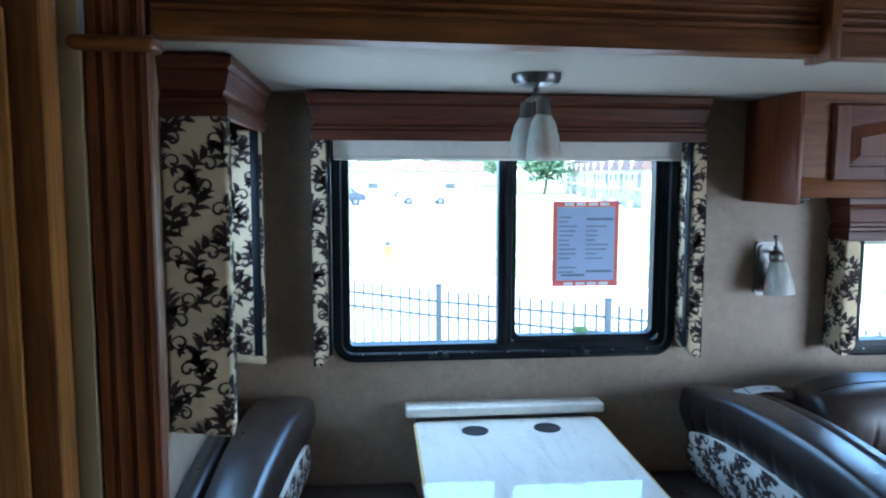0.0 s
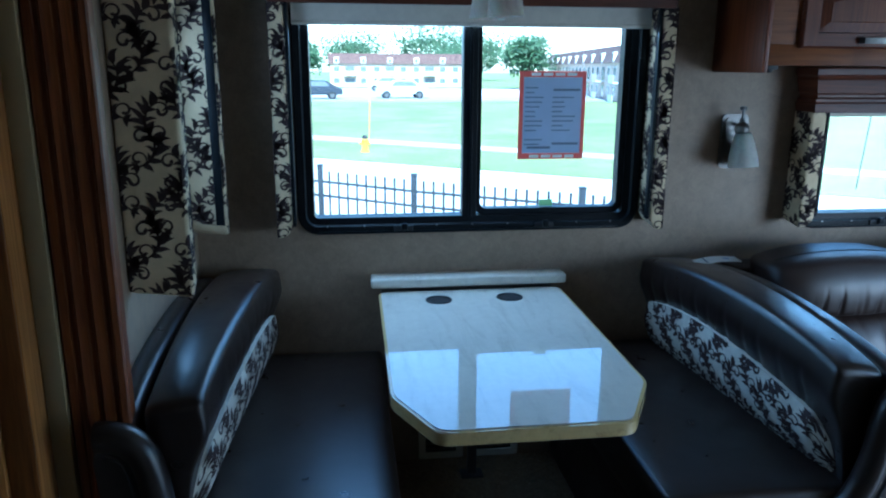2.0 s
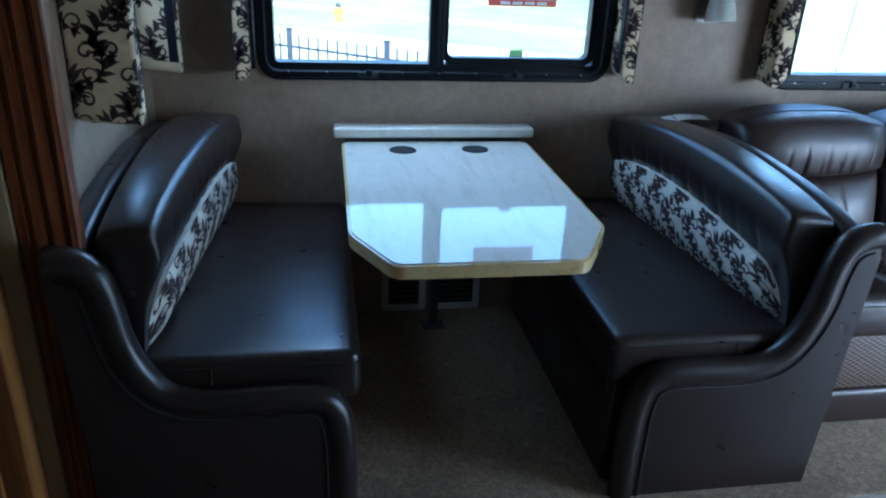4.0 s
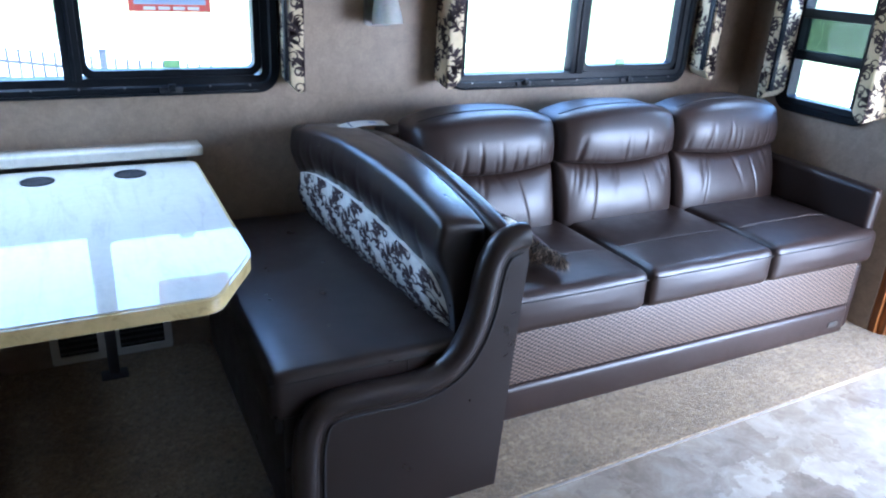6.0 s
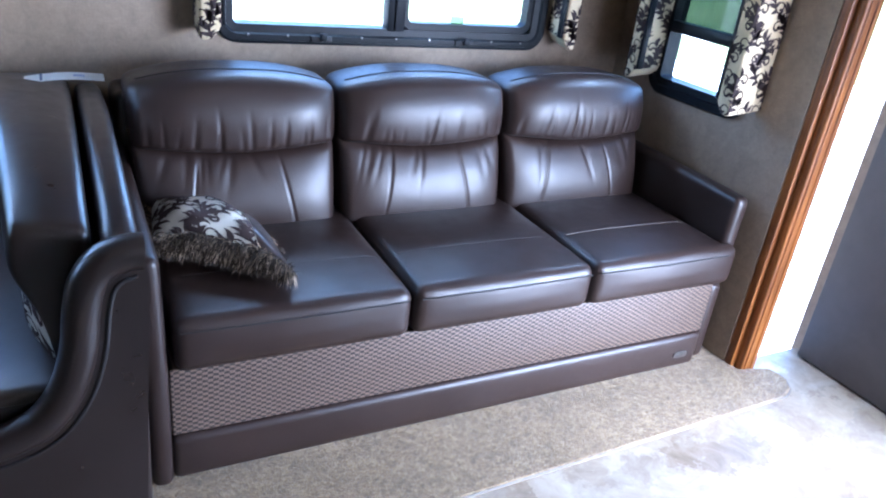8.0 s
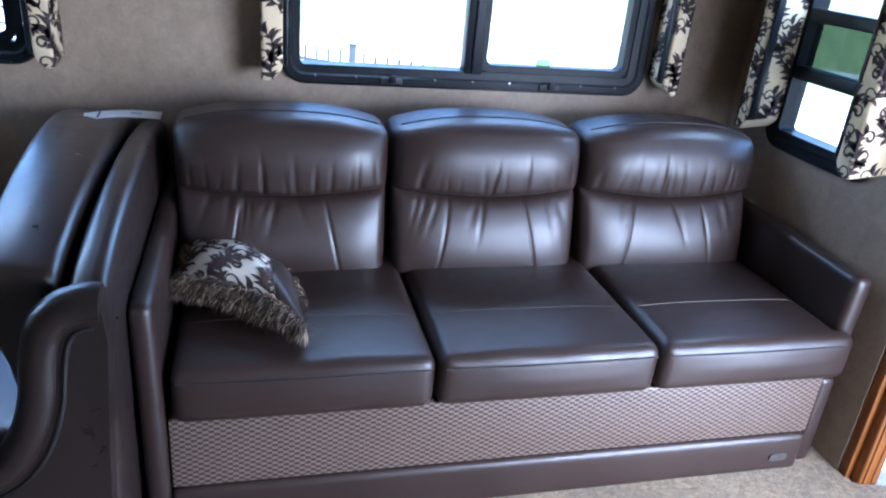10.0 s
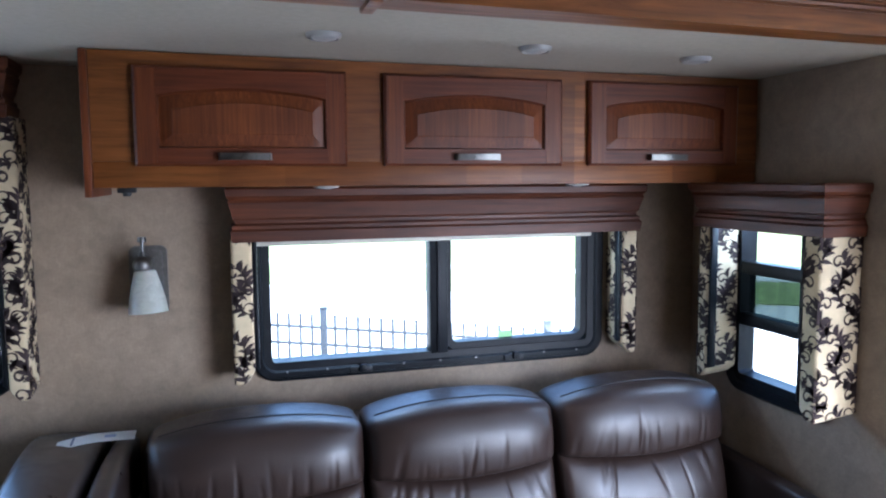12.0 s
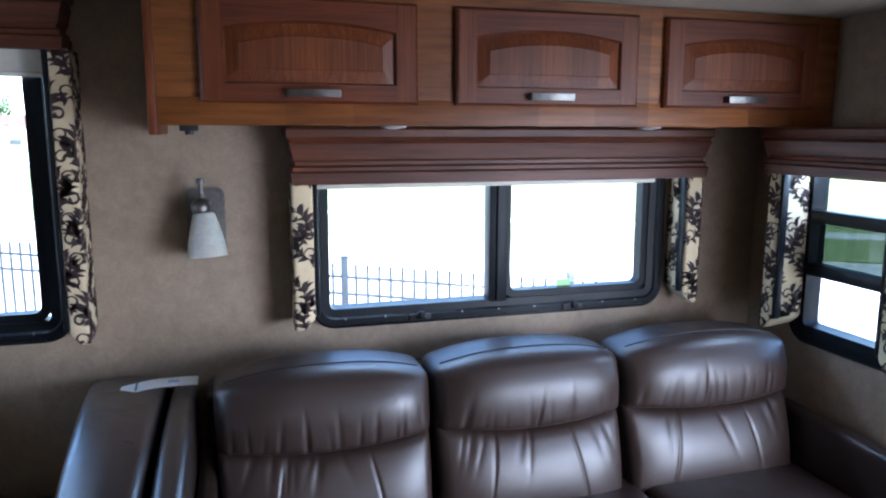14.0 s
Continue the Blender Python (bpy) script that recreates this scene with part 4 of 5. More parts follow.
part("cross_arm", tube([(0.402, 2.10, ZC - 0.075), (0.416, 2.05, ZC - 0.005 - 0.062), (0.424, 2.0, ZC - 0.075)], 0.008), STEEL_DARK, lamp)
for x, y, ry in ((0.402, 2.10, 2), (0.424, 2.0, -2)):
    t = Matrix.Rotation(radians(ry), 4, "Y")
    part("socket", lathe([(0.0005, 0.006), (0.016, 0.004), (0.019, -0.005), (0.019, -0.034), (0.023, -0.042), (0.0005, -0.043)], (x, y, ZC - 0.080), turn=t), STEEL_DARK, lamp)
    part("shade", lathe(BELL, (x, y, ZC - 0.116), turn=t), FROST, lamp, "frosted glass bell shade")

sconce = thing("wall_sconce", (1.452, YB, 1.25), "nickel wall sconce with a frosted glass shade, off", "lamp")
def on_wall(u, z, d):
    return (u, YB - d, z)
part("back_plate", sheet(1.388, 1.494, 1.152, 1.352, 0.020, 0.001, 0.010, on_wall), NICKEL, sconce)
part("back_plate_face", sheet(1.400, 1.480, 1.164, 1.340, 0.016, 0.0102, 0.016, on_wall), NICKEL, sconce)
part("arm", tube(smooth_line([(1.452, YB - 0.014, 1.31), (1.446, YB - 0.05, 1.315), (1.432, YB - 0.075, 1.304)]), 0.007), NICKEL, sconce)
ball = bmesh.new()
bmesh.ops.create_uvsphere(ball, u_segments=20, v_segments=12, radius=0.026)
ball.transform(Matrix.Translation((1.430, YB - 0.078, 1.302)))
part("ball_joint", ball, NICKEL, sconce)
part("switch_knob", join(cyl((1.432, YB - 0.074, 1.346), 0.005, 0.005, 0.05, "z", 12), cyl((1.432, YB - 0.074, 1.376), 0.013, 0.011, 0.014, "z", 14), cyl((1.432, YB - 0.074, 1.335), 0.012, 0.009, 0.014, "z", 14)), STEEL_DARK, sconce)
part("shade", lathe([(0.024, 0.0), (0.030, -0.004), (0.040, -0.040), (0.050, -0.085), (0.054, -0.122), (0.0515, -0.122), (0.0475, -0.084), (0.0375, -0.040), (0.022, -0.008)], (1.437, YB - 0.078, 1.288), turn=Matrix.Rotation(radians(-3), 4, "Y") @ Matrix.Rotation(radians(-5), 4, "X")), FROST, sconce, "frosted glass bell shade")


# ---------------------------------------------------------------- dinette
table = thing("dinette_table", (0.43, 2.0, 0.0), "dinette table with glossy white-washed top and cream edge", "table")
ZT = 0.73
outline = [(0.104, 2.548), (0.096, 1.684), (0.189, 1.484), (0.645, 1.484), (0.760, 1.692), (0.772, 2.548)]


def round_corners(pts, r, n=4):
    out = []
    for i, p in enumerate(pts):
        p, a, b = Vector(p), Vector(pts[i - 1]), Vector(pts[(i + 1) % len(pts)])
        s, e = p + (a - p).normalized() * r, p + (b - p).normalized() * r
        for k in range(n + 1):
            t = k / n
            q = s * (1 - t) ** 2 + p * 2 * t * (1 - t) + e * t * t
            out.append((q.x, q.y))
    return out


ol = round_corners(outline, 0.03)
inn = round_corners([(0.112, 2.540), (0.104, 1.686), (0.193, 1.493), (0.641, 1.493), (0.752, 1.694), (0.764, 2.540)], 0.026)
core = slab(ol, ZT - 0.036, ZT - 0.003, 0.003)
part("table_edge", core, EDGE, table, "rounded cream table edge")
part("tabletop", slab(inn, ZT - 0.0035, ZT, 0.0012), LAMINATE, table)
for x, y in ((0.308, 2.425), (0.560, 2.430)):
    part("cup_holder", lathe([(0.046, 0.0005), (0.046, 0.003), (0.040, 0.004), (0.037, 0.0025), (0.036, 0.001), (0.0005, 0.0008)], (x, y, ZT)), RUBBER, table, "round black cup holder")
part("fold_leg", join(box(0.425, 0.460, 2.47, 2.488, 0.014, ZT - 0.06, 0.004), box(0.36, 0.54, 2.44, 2.51, ZT - 0.06, ZT - 0.037, 0.003), box(0.40, 0.485, 2.45, 2.51, 0.0125, 0.022, 0.003)), GREYWALL, table, "dark folding table leg")
rail = thing("wall_ledge", (0.43, 2.57, 0.74), "white-washed ledge fixed to the wall over the table", "shelf")
part("ledge_board", box(0.078, 0.797, 2.530, YB - 0.001, 0.744, 0.780, 0.010, 3), LAMINATE, rail)
part("bracket", box(0.115, 0.745, 2.5605, YB - 0.001, 0.715, 0.7415), STEEL_DARK, rail)
vent = thing("wall_vent", (0.47, YB, 0.013), "pale double vent frame low on the wall under the table", "vent")
for x0, x1 in ((0.255, 0.430), (0.448, 0.650)):
    part("vent_frame", ring(x0, x1, 0.014, 0.190, 0.01, [(0, 0.001), (0, 0.010), (0.026, 0.012), (0.028, 0.001)], on_wall), SHADE, vent)
    part("grille", box(x0 + 0.027, x1 - 0.027, YB - 0.006, YB - 0.001, 0.041, 0.163), RUBBER, vent)
    for k in range(5):
        part("slat", box(x0 + 0.028, x1 - 0.028, YB - 0.009, YB - 0.0062, 0.050 + k * 0.023, 0.058 + k * 0.023), STEEL_DARK, vent)


def booth(label, mirror):
    """One bench. Built at the sofa side; mirrored it is the other bench."""
    def X(x):
        return 0.865 - x if mirror else x

    def flip(bm):
        if mirror:
            for v in bm.verts:
                v.co.x = 0.865 - v.co.x
        return bm

    b = thing("dinette_bench", (X(1.1), 2.05, 0.012), label, "bench", "dinette benches")
    y0, y1 = 1.555, YB - 0.006

    def seat_warp(x, y, z, u, v, w):
        top = max(0.0, w)
        z += 0.010 * top * (1 - u * u) * (1 - v * v)
        return (x, y, z)

    part("seat", flip(cushion(0.748, 1.30, y0 - 0.030, y1, 0.352, 0.486, 0.028, seat_warp, (14, 20, 6))), LEATHER, b, "dark brown leather seat cushion")
    part("seat_seam", flip(tube([(0.752, y0 - 0.022, 0.458), (0.80, y0 - 0.031, 0.461), (1.0, y0 - 0.031, 0.463), (1.24, y0 - 0.031, 0.461)], 0.0022, 6)), SEAM, b)

    part("front_welt", flip(tube([(1.095, y0 - 0.0305, 0.462), (1.097, y0 - 0.0325, 0.43), (1.094, y0 - 0.0305, 0.395)], 0.0018, 6)), SEAM, b)

    def arch(y):
        s = min(1, max(0, (y - y0) / (y1 - y0)))
        return 0.796 + 0.012 * s + 0.060 * (4 * s * (1 - s)) ** 0.8

    def inner_x(s, f):
        """Inner face of the back: rolled above, tucked in below, nearer the table at the wall."""
        roll = math.exp(-((f - 0.76) / 0.20) ** 2)
        return 1.198 - 0.080 * s + 0.052 * (1 - f) - 0.026 * roll

    PLEATS = [(0.13, 1.0), (0.22, 0.5), (0.31, 0.9), (0.38, 0.6), (0.47, 1.0), (0.56, 0.5), (0.63, 0.9), (0.72, 0.6), (0.82, 1.0), (0.91, 0.7)]

    def back_warp(x, y, z, u, v, w):
        f = (w + 1) / 2
        z = 0.455 + f * (arch(y) - 0.455)
        s = (y - y0) / (y1 - y0)
        if u < 0:
            g = -u
            pleat = 0.0
            for c, q in PLEATS:
                pleat += 0.0075 * q * math.exp(-((s - c - 0.05 * (0.6 - f)) / 0.011) ** 2) * math.exp(-((f - 0.62) / 0.15) ** 2)
            x += g * (inner_x(s, f) - 1.165 + pleat)
        else:
            z -= 0.014 * f * u
        return (x, y, z)

    part("backrest", flip(cushion(1.165, 1.318, y0, y1, 0.455, 0.80, 0.020, back_warp, (6, 110, 24))), LEATHER, b, "padded leather backrest with a rolled arched top")

    def band_top(s):
        return 0.600 + 0.100 * math.sin(math.pi * (0.14 + 0.80 * (1 - s) ** 0.85)) - 0.028 * max(0, s - 0.8) - 0.25 * max(0, 0.06 - s)

    def print_place(lift):
        def place(u, v):
            s = u / 1.02
            y = y0 + 0.022 + u
            q = v / 0.20
            taper = min(1.0, max(0.02, s / 0.07), max(0.02, (1 - s) / 0.04)) ** 0.5
            z = 0.490 + q * (band_top(s) - 0.490) * (0.35 + 0.65 * taper)
            f = (z - 0.455) / (arch(y) - 0.455)
            swell = 0.030 * math.sin(math.pi * min(1, 0.08 + 0.84 * q)) * taper - 0.012 * (1 - taper)
            return Vector((inner_x(s, f) - swell - lift, y, z))
        return place

    nu, nv = 40, 8
    pl = print_place(0.004)
    verts = [pl(1.02 * i / nu, 0.20 * j / nv) for i in range(nu + 1) for j in range(nv + 1)]
    back = [Vector((v.x + 0.03, v.y, v.z)) for v in verts]
    faces = [(i * (nv + 1) + j, (i + 1) * (nv + 1) + j, (i + 1) * (nv + 1) + j + 1, i * (nv + 1) + j + 1) for i in range(nu) for j in range(nv)]
    rim = [i * (nv + 1) for i in range(nu + 1)] + [nu * (nv + 1) + j for j in range(1, nv + 1)] + [i * (nv + 1) + nv for i in range(nu - 1, -1, -1)] + [j for j in range(nv - 1, 0, -1)]
    nvt = len(verts)
    sides = [(rim[k], rim[(k + 1) % len(rim)], nvt + rim[(k + 1) % len(rim)], nvt + rim[k]) for k in range(len(rim))]
    band = part("printed_band", flip(raw(verts + back, faces + sides)), CREAM_LIT, b, "cream fabric band with brown scroll-leaf print")
    rng = random.Random(11 + mirror)
    part("scroll_print", flip(scroll_print(scroll_strokes(1.02, 0.20, 0.115, rng), 1.02, 0.20, print_place(0.0056))), MOTIF, band, "dark brown scroll-leaf print", smooth=0)

    def shell_warp(x, y, z, u, v, w):
        f = (w + 1) / 2
        z = 0.10 + f * (arch(y) - 0.028 - 0.10)
        return (x + 0.010 * (1 - f) * -1, y, z)

    part("outer_shell", flip(cushion(1.332, 1.398, y0 - 0.02, y1, 0.10, 0.80, 0.024, shell_warp, (4, 30, 10))), LEATHER, b, "leather outer back shell with rounded top")

    # shaped end panel with a thick piped roll
    curve = smooth_line([(0.822, 0.014), (0.822, 0.20), (0.826, 0.295), (0.843, 0.360), (0.885, 0.392), (0.97, 0.398), (1.09, 0.396), (1.160, 0.408), (1.215, 0.440), (1.256, 0.502), (1.281, 0.58), (1.293, 0.662), (1.308, 0.718), (1.336, 0.750), (1.374, 0.763), (1.398, 0.763)], 5)
    pts = [(p.x, p.y) for p in curve]
    if mirror:
        pts = [(x - 0.028 * max(0.0, min(1.0, (1.0 - x) / 0.12)), max(0.014, z - 0.010)) for x, z in pts]
    panel = [(x, z) for x, z in pts] + [(1.405, 0.70), (1.388, 0.45), (1.364, 0.014)]
    front, rear = 1.486, 1.5605
    n = len(panel)
    verts = [(x, front, z) for x, z in panel] + [(x, rear, z) for x, z in panel]
    faces = [tuple(range(n)), tuple(range(n, 2 * n))[::-1]] + [(k, (k + 1) % n, n + (k + 1) % n, n + k) for k in range(n)]
    part("end_panel", flip(raw(verts, faces)), LEATHER, b, "flat leather end panel", smooth=30)
    part("piped_roll", flip(tube([(x, 1.504, z) for x, z in pts], 0.034, 14)), LEATHER, b, "thick rolled leather edging")
    # a groove line inside the roll, and a second slim bead
    off = []
    for k, (x, z) in enumerate(pts):
        q, s = pts[min(k + 1, len(pts) - 1)], pts[max(k - 1, 0)]
        d = math.hypot(q[0] - s[0], q[1] - s[1]) or 1
        off.append((x + (q[1] - s[1]) / d * 0.042, z - (q[0] - s[0]) / d * 0.042))
    part("edge_seam", flip(tube([(x, 1.486, max(0.014, z)) for x, z in off[:-3]], 0.0045, 8)), SEAM, b)
    part("bench_base", flip(box(0.786, 1.36, 1.561, y1, 0.0125, 0.344, 0.004)), LEATHER, b, "leather-covered bench base")
    part("tag_label", flip(box(0.770, 0.786, 1.575, 1.577, 0.29, 0.33)), STEEL_DARK, b)
    return b


booth("dark brown leather dinette bench beside the sofa", 0)
booth("dark brown leather dinette bench at the end wall", 1)
card = thing("paper_card", (1.31, 2.40, 0.86), "white printed card lying on the bench back", "card")


def card_place(u, v):
    return Vector((1.215 + u, 2.375 + 0.28 * (u - 0.1) + v, 0.846 - 0.03 * max(0.0, u - 0.08) + 0.006 * math.sin(u * 18) + 0.09 * v))


n = 10
vs = [card_place(0.19 * i / n, 0.06 * j / 2) for i in range(n + 1) for j in range(3)]
fs = [(i * 3 + j, i * 3 + 3 + j, i * 3 + 4 + j, i * 3 + 1 + j) for i in range(n) for j in range(2)]
cb = raw(vs, fs)
bmesh.ops.solidify(cb, geom=cb.faces[:], thickness=0.0015)
card_part = part("card_sheet", cb, PAPER, card)
lift = Vector((0, -0.0004, 0.0024))
part("print_bar", raw([card_place(a, b) + lift for a, b in ((0.036, 0.002), (0.042, 0.002), (0.042, 0.058), (0.036, 0.058))], [(0, 1, 2, 3)]), INK, card_part, "thin dark printed line")
part("print_bar", raw([card_place(a, b) + lift for a, b in ((0.115, 0.020), (0.142, 0.020), (0.142, 0.036), (0.115, 0.036))], [(0, 1, 2, 3)]), POSTER_BACK, card_part, "pale blue printed patch")


# ---------------------------------------------------------------- sofa
sofa = thing("sofa", (2.31, 2.1, 0.012), "dark brown leather three-seat sofa with woven front band", "sofa")
SX = [1.463, 2.062, 2.650, 3.212]
BX = [1.440, 2.022, 2.606, 3.206]
for k in range(3):
    x0, x1 = SX[k] + 0.003, SX[k + 1] - 0.003

    def seat_warp(x, y, z, u, v, w):
        t = max(0.0, w)
        z += t * (0.012 * (1 - u ** 4) * (1 - v * v) - 0.0012 * math.exp(-((v + 0.35) / 0.02) ** 2) * (abs(u) < 0.93))
        if v < -0.5:
            y -= 0.012 * (1 - u * u) * max(0, 1 - abs(w))
            z += 0.001 * math.sin(x * 31 + k) * t
        if k == 2 and u > 0.3 and v < -0.86:
            x += 0.036 * (u - 0.3) / 0.7
        return (x, y, z)

    c = part("seat_cushion", cushion(x0, x1, 1.712, 2.33, 0.330, 0.472, 0.032, seat_warp, (22, 46, 8)), LEATHER_SOFA, sofa, "square leather seat cushion")
    part("front_seam", tube([(x0 + 0.014, 1.709, 0.446), ((x0 + x1) / 2, 1.700, 0.449), (x1 - 0.014, 1.709, 0.446)], 0.002, 6), SEAM, c)
    xm = (x0 + x1) / 2
    part("top_stitch", tube([(xm + u * 0.5 * (x1 - x0), 1.922, 0.4722 + 0.0106 * (1 - u ** 4)) for u in np.linspace(-0.92, 0.92, 17)], 0.0008 if k == 2 else 0.0005, 5), STITCH if k == 2 else SEAM, c, "faint line of stitching across the cushion")

rngs = random.Random(7)
for k in range(3):
    x0, x1 = BX[k] + 0.004, BX[k + 1] - 0.004
    PL_UP = [(-0.9 + 1.8 * (i + rngs.uniform(0.0, 1.0)) / 13, rngs.uniform(0.018, 0.034), rngs.uniform(0.3, 1.0), rngs.uniform(-0.12, 0.12), rngs.uniform(0.18, 0.46)) for i in range(13)]
    PL_LO = [(rngs.uniform(-0.75, 0.75), rngs.uniform(0.026, 0.042), rngs.uniform(0.5, 1.0), rngs.uniform(0.05, 0.40), rngs.uniform(0.14, 0.40)) for _ in range(9)]
    SEAMS = ((-0.40, -0.16), (0.36, 0.20))

    def back_warp(x, y, z, u, v, w):
        f0 = (w + 1) / 2
        crease = 0.645 - 0.100 * (1 - u * u)
        # rows of faces follow the crease
        f = f0 * crease / 0.60 if f0 < 0.60 else crease + (f0 - 0.60) * (1 - crease) / 0.40
        top = 0.857 + 0.042 * (1 - abs(u) ** 2.6)
        z = 0.442 + f * (top - 0.442)
        g = max(0.0, -v)
        d = f - crease
        lean = 0.10 * f
        if d > 0:
            q = d / (1 - crease)
            swell = 0.078 * math.sin(math.pi * min(1, 0.17 + 0.66 * q)) ** 0.8
            z -= 0.016 * g * math.exp(-(q / 0.22) ** 2)
            for c, wd, a, sk, ln in PL_UP:
                swell -= 0.0078 * a * math.exp(-((u - c - sk * q + 0.10 * u * q) / wd) ** 2) * math.exp(-(q / ln) ** 2) * min(1, q * 7)
        else:
            q = -d / crease
            swell = 0.046 * math.sin(math.pi * min(1, 0.02 + 0.84 * q)) ** 0.8
            for c, wd, a, sk, ln in PL_LO:
                swell -= 0.0065 * a * math.exp(-((u - c - math.copysign(sk, c) * q) / wd) ** 2) * math.exp(-(q / ln) ** 2) * min(1, q * 7)
            for c, sk in SEAMS:
                swell -= 0.0036 * math.exp(-((u - c - sk * q) / 0.014) ** 2) * min(1, q * 4)
        swell -= 0.034 * math.exp(-(d / (0.022 if d > 0 else 0.045)) ** 2)
        edge_fall = (1 - abs(u) ** 5)
        y = y + lean - g * swell * (0.35 + 0.65 * edge_fall)
        x += (0.010 * (1 - f) if u < 0 else -0.010 * (1 - f)) * abs(u)
        return (x, y, z)

    seam = []
    for u in np.linspace(-0.9, 0.9, 25):
        seam.append(Vector(back_warp((x0 + x1) / 2 + u * (x1 - x0) / 2, 2.275 - 0.60 * 0.07, 0.9, u, -0.60, 1.0)) + Vector((0, 0, 0.0005)))
    back = part("back_cushion", cushion(x0, x1, 2.205, 2.345, 0.445, 0.90, 0.026, back_warp, (140, 6, 70)), LEATHER_SOFA, sofa, "pleated two-roll leather back cushion", smooth=80)
    part("top_seam", tube(seam, 0.0026, 6), SEAM, back, "stitched seam along the top edge")
part("back_frame", cushion(1.42, 3.23, 2.44, YB - 0.004, 0.06, 0.80, 0.03, None, (8, 3, 6)), LEATHER_SOFA, sofa)
part("woven_band", cushion(1.455, 3.195, 1.735, 2.2, 0.143, 0.334, 0.006, None, (30, 3, 4)), WEAVE, sofa, "basket-weave brown vinyl front band")
part("base_rail", cushion(1.452, 3.196, 1.724, 2.2, 0.0125, 0.141, 0.020, None, (30, 3, 4)), LEATHER_SOFA, sofa, "smooth leather base rail")


def arm_warp(side):
    def f(x, y, z, u, v, w):
        t = max(0.0, w)
        z += 0.02 * t * (v + 1) / 2
        x += side * 0.006 * max(0, w)
        return (x, y, z)
    return f


part("arm", cushion(1.402, 1.452, 1.705, 2.50, 0.0125, 0.640, 0.022, arm_warp(-1), (4, 20, 12)), LEATHER_SOFA, sofa, "slim leather arm")
part("arm", cushion(3.212, 3.272, 1.755, 2.50, 0.30, 0.625, 0.024, arm_warp(1), (4, 20, 12)), LEATHER_SOFA, sofa, "slim leather arm")
part("arm_post", cushion(3.206, 3.262, 1.750, 2.50, 0.0125, 0.312, 0.020, None, (4, 10, 8)), LEATHER_SOFA, sofa)
badge = part("badge", sheet(3.085, 3.145, 0.056, 0.080, 0.0118, 0, 0.004, lambda u, z, d: (u, 1.7235 - d, z)), NICKEL, sofa, "small oval metal badge")


# scatter pillow with fringe
PM = Matrix.Translation((1.61, 2.03, 0.54)) @ Euler((0, 0, radians(-36))).to_matrix().to_4x4()
CORNERS = [Vector(c) for c in ((1.462, 2.005, 0.528), (1.764, 1.796, 0.512), (1.738, 2.085, 0.515), (1.487, 2.235, 0.545))]


def pillow_at(u, v, side):
    """A plump square pillow, u and v from -1 to 1, that slumps in the sofa corner."""
    a, b = (u + 1) / 2, (v + 1) / 2
    p = (CORNERS[0] * (1 - a) + CORNERS[1] * a) * (1 - b) + (CORNERS[3] * (1 - a) + CORNERS[2] * a) * b
    e = max(0.0, (1 - u * u) * (1 - v * v))
    waist = 0.022 * (1 - u * u) * v * abs(v)
    p = p + Vector((0, -waist, 0.026 * e + side * (0.072 if side > 0 else 0.056) * e ** 0.45 + 0.004 * math.sin(7 * u + 3 * v)))
    return PM.inverted() @ p


pillow = thing("scatter_pillow", (1.635, 2.02, 0.48), "cream scroll-print pillow with brown fringe and leather side", "pillow")
n = 18
for side, mat, nm, lab in ((1, CREAM_LIT, "printed_cover", "cream cloth pillow face"), (-1, CREAM, "under_cover", "cream cloth pillow underside")):
    vs = [PM @ pillow_at(2 * i / n - 1, 2 * j / n - 1, side) for i in range(n + 1) for j in range(n + 1)]
    fs = [(i * (n + 1) + j, (i + 1) * (n + 1) + j, (i + 1) * (n + 1) + j + 1, i * (n + 1) + j + 1) for i in range(n) for j in range(n)]
    cover = part(nm, raw(vs, fs), mat, pillow, lab, smooth=80)
    if side == -1:
        under_part = cover
    else:
        face_part = cover
        strip = []
        for i in range(n + 1):
            for j in range(n + 1):
                strip.append(PM @ (pillow_at(0.54 + 0.46 * i / n, 2 * j / n - 1, 1) + Vector((0, 0, 0.004))))
        part("leather_band", raw(strip, fs), LEATHER, pillow, "dark leather band along the pillow", smooth=80)


def pillow_print(u, v):
    p = pillow_at(u / 0.18 - 1, v / 0.18 - 1, 1)
    return PM @ (p + Vector((0, 0, 0.0025)))


def pillow_under_print(u, v):
    p = pillow_at(u / 0.18 - 1, v / 0.18 - 1, -1)
    return PM @ (p + Vector((0, -0.001, -0.0025)))


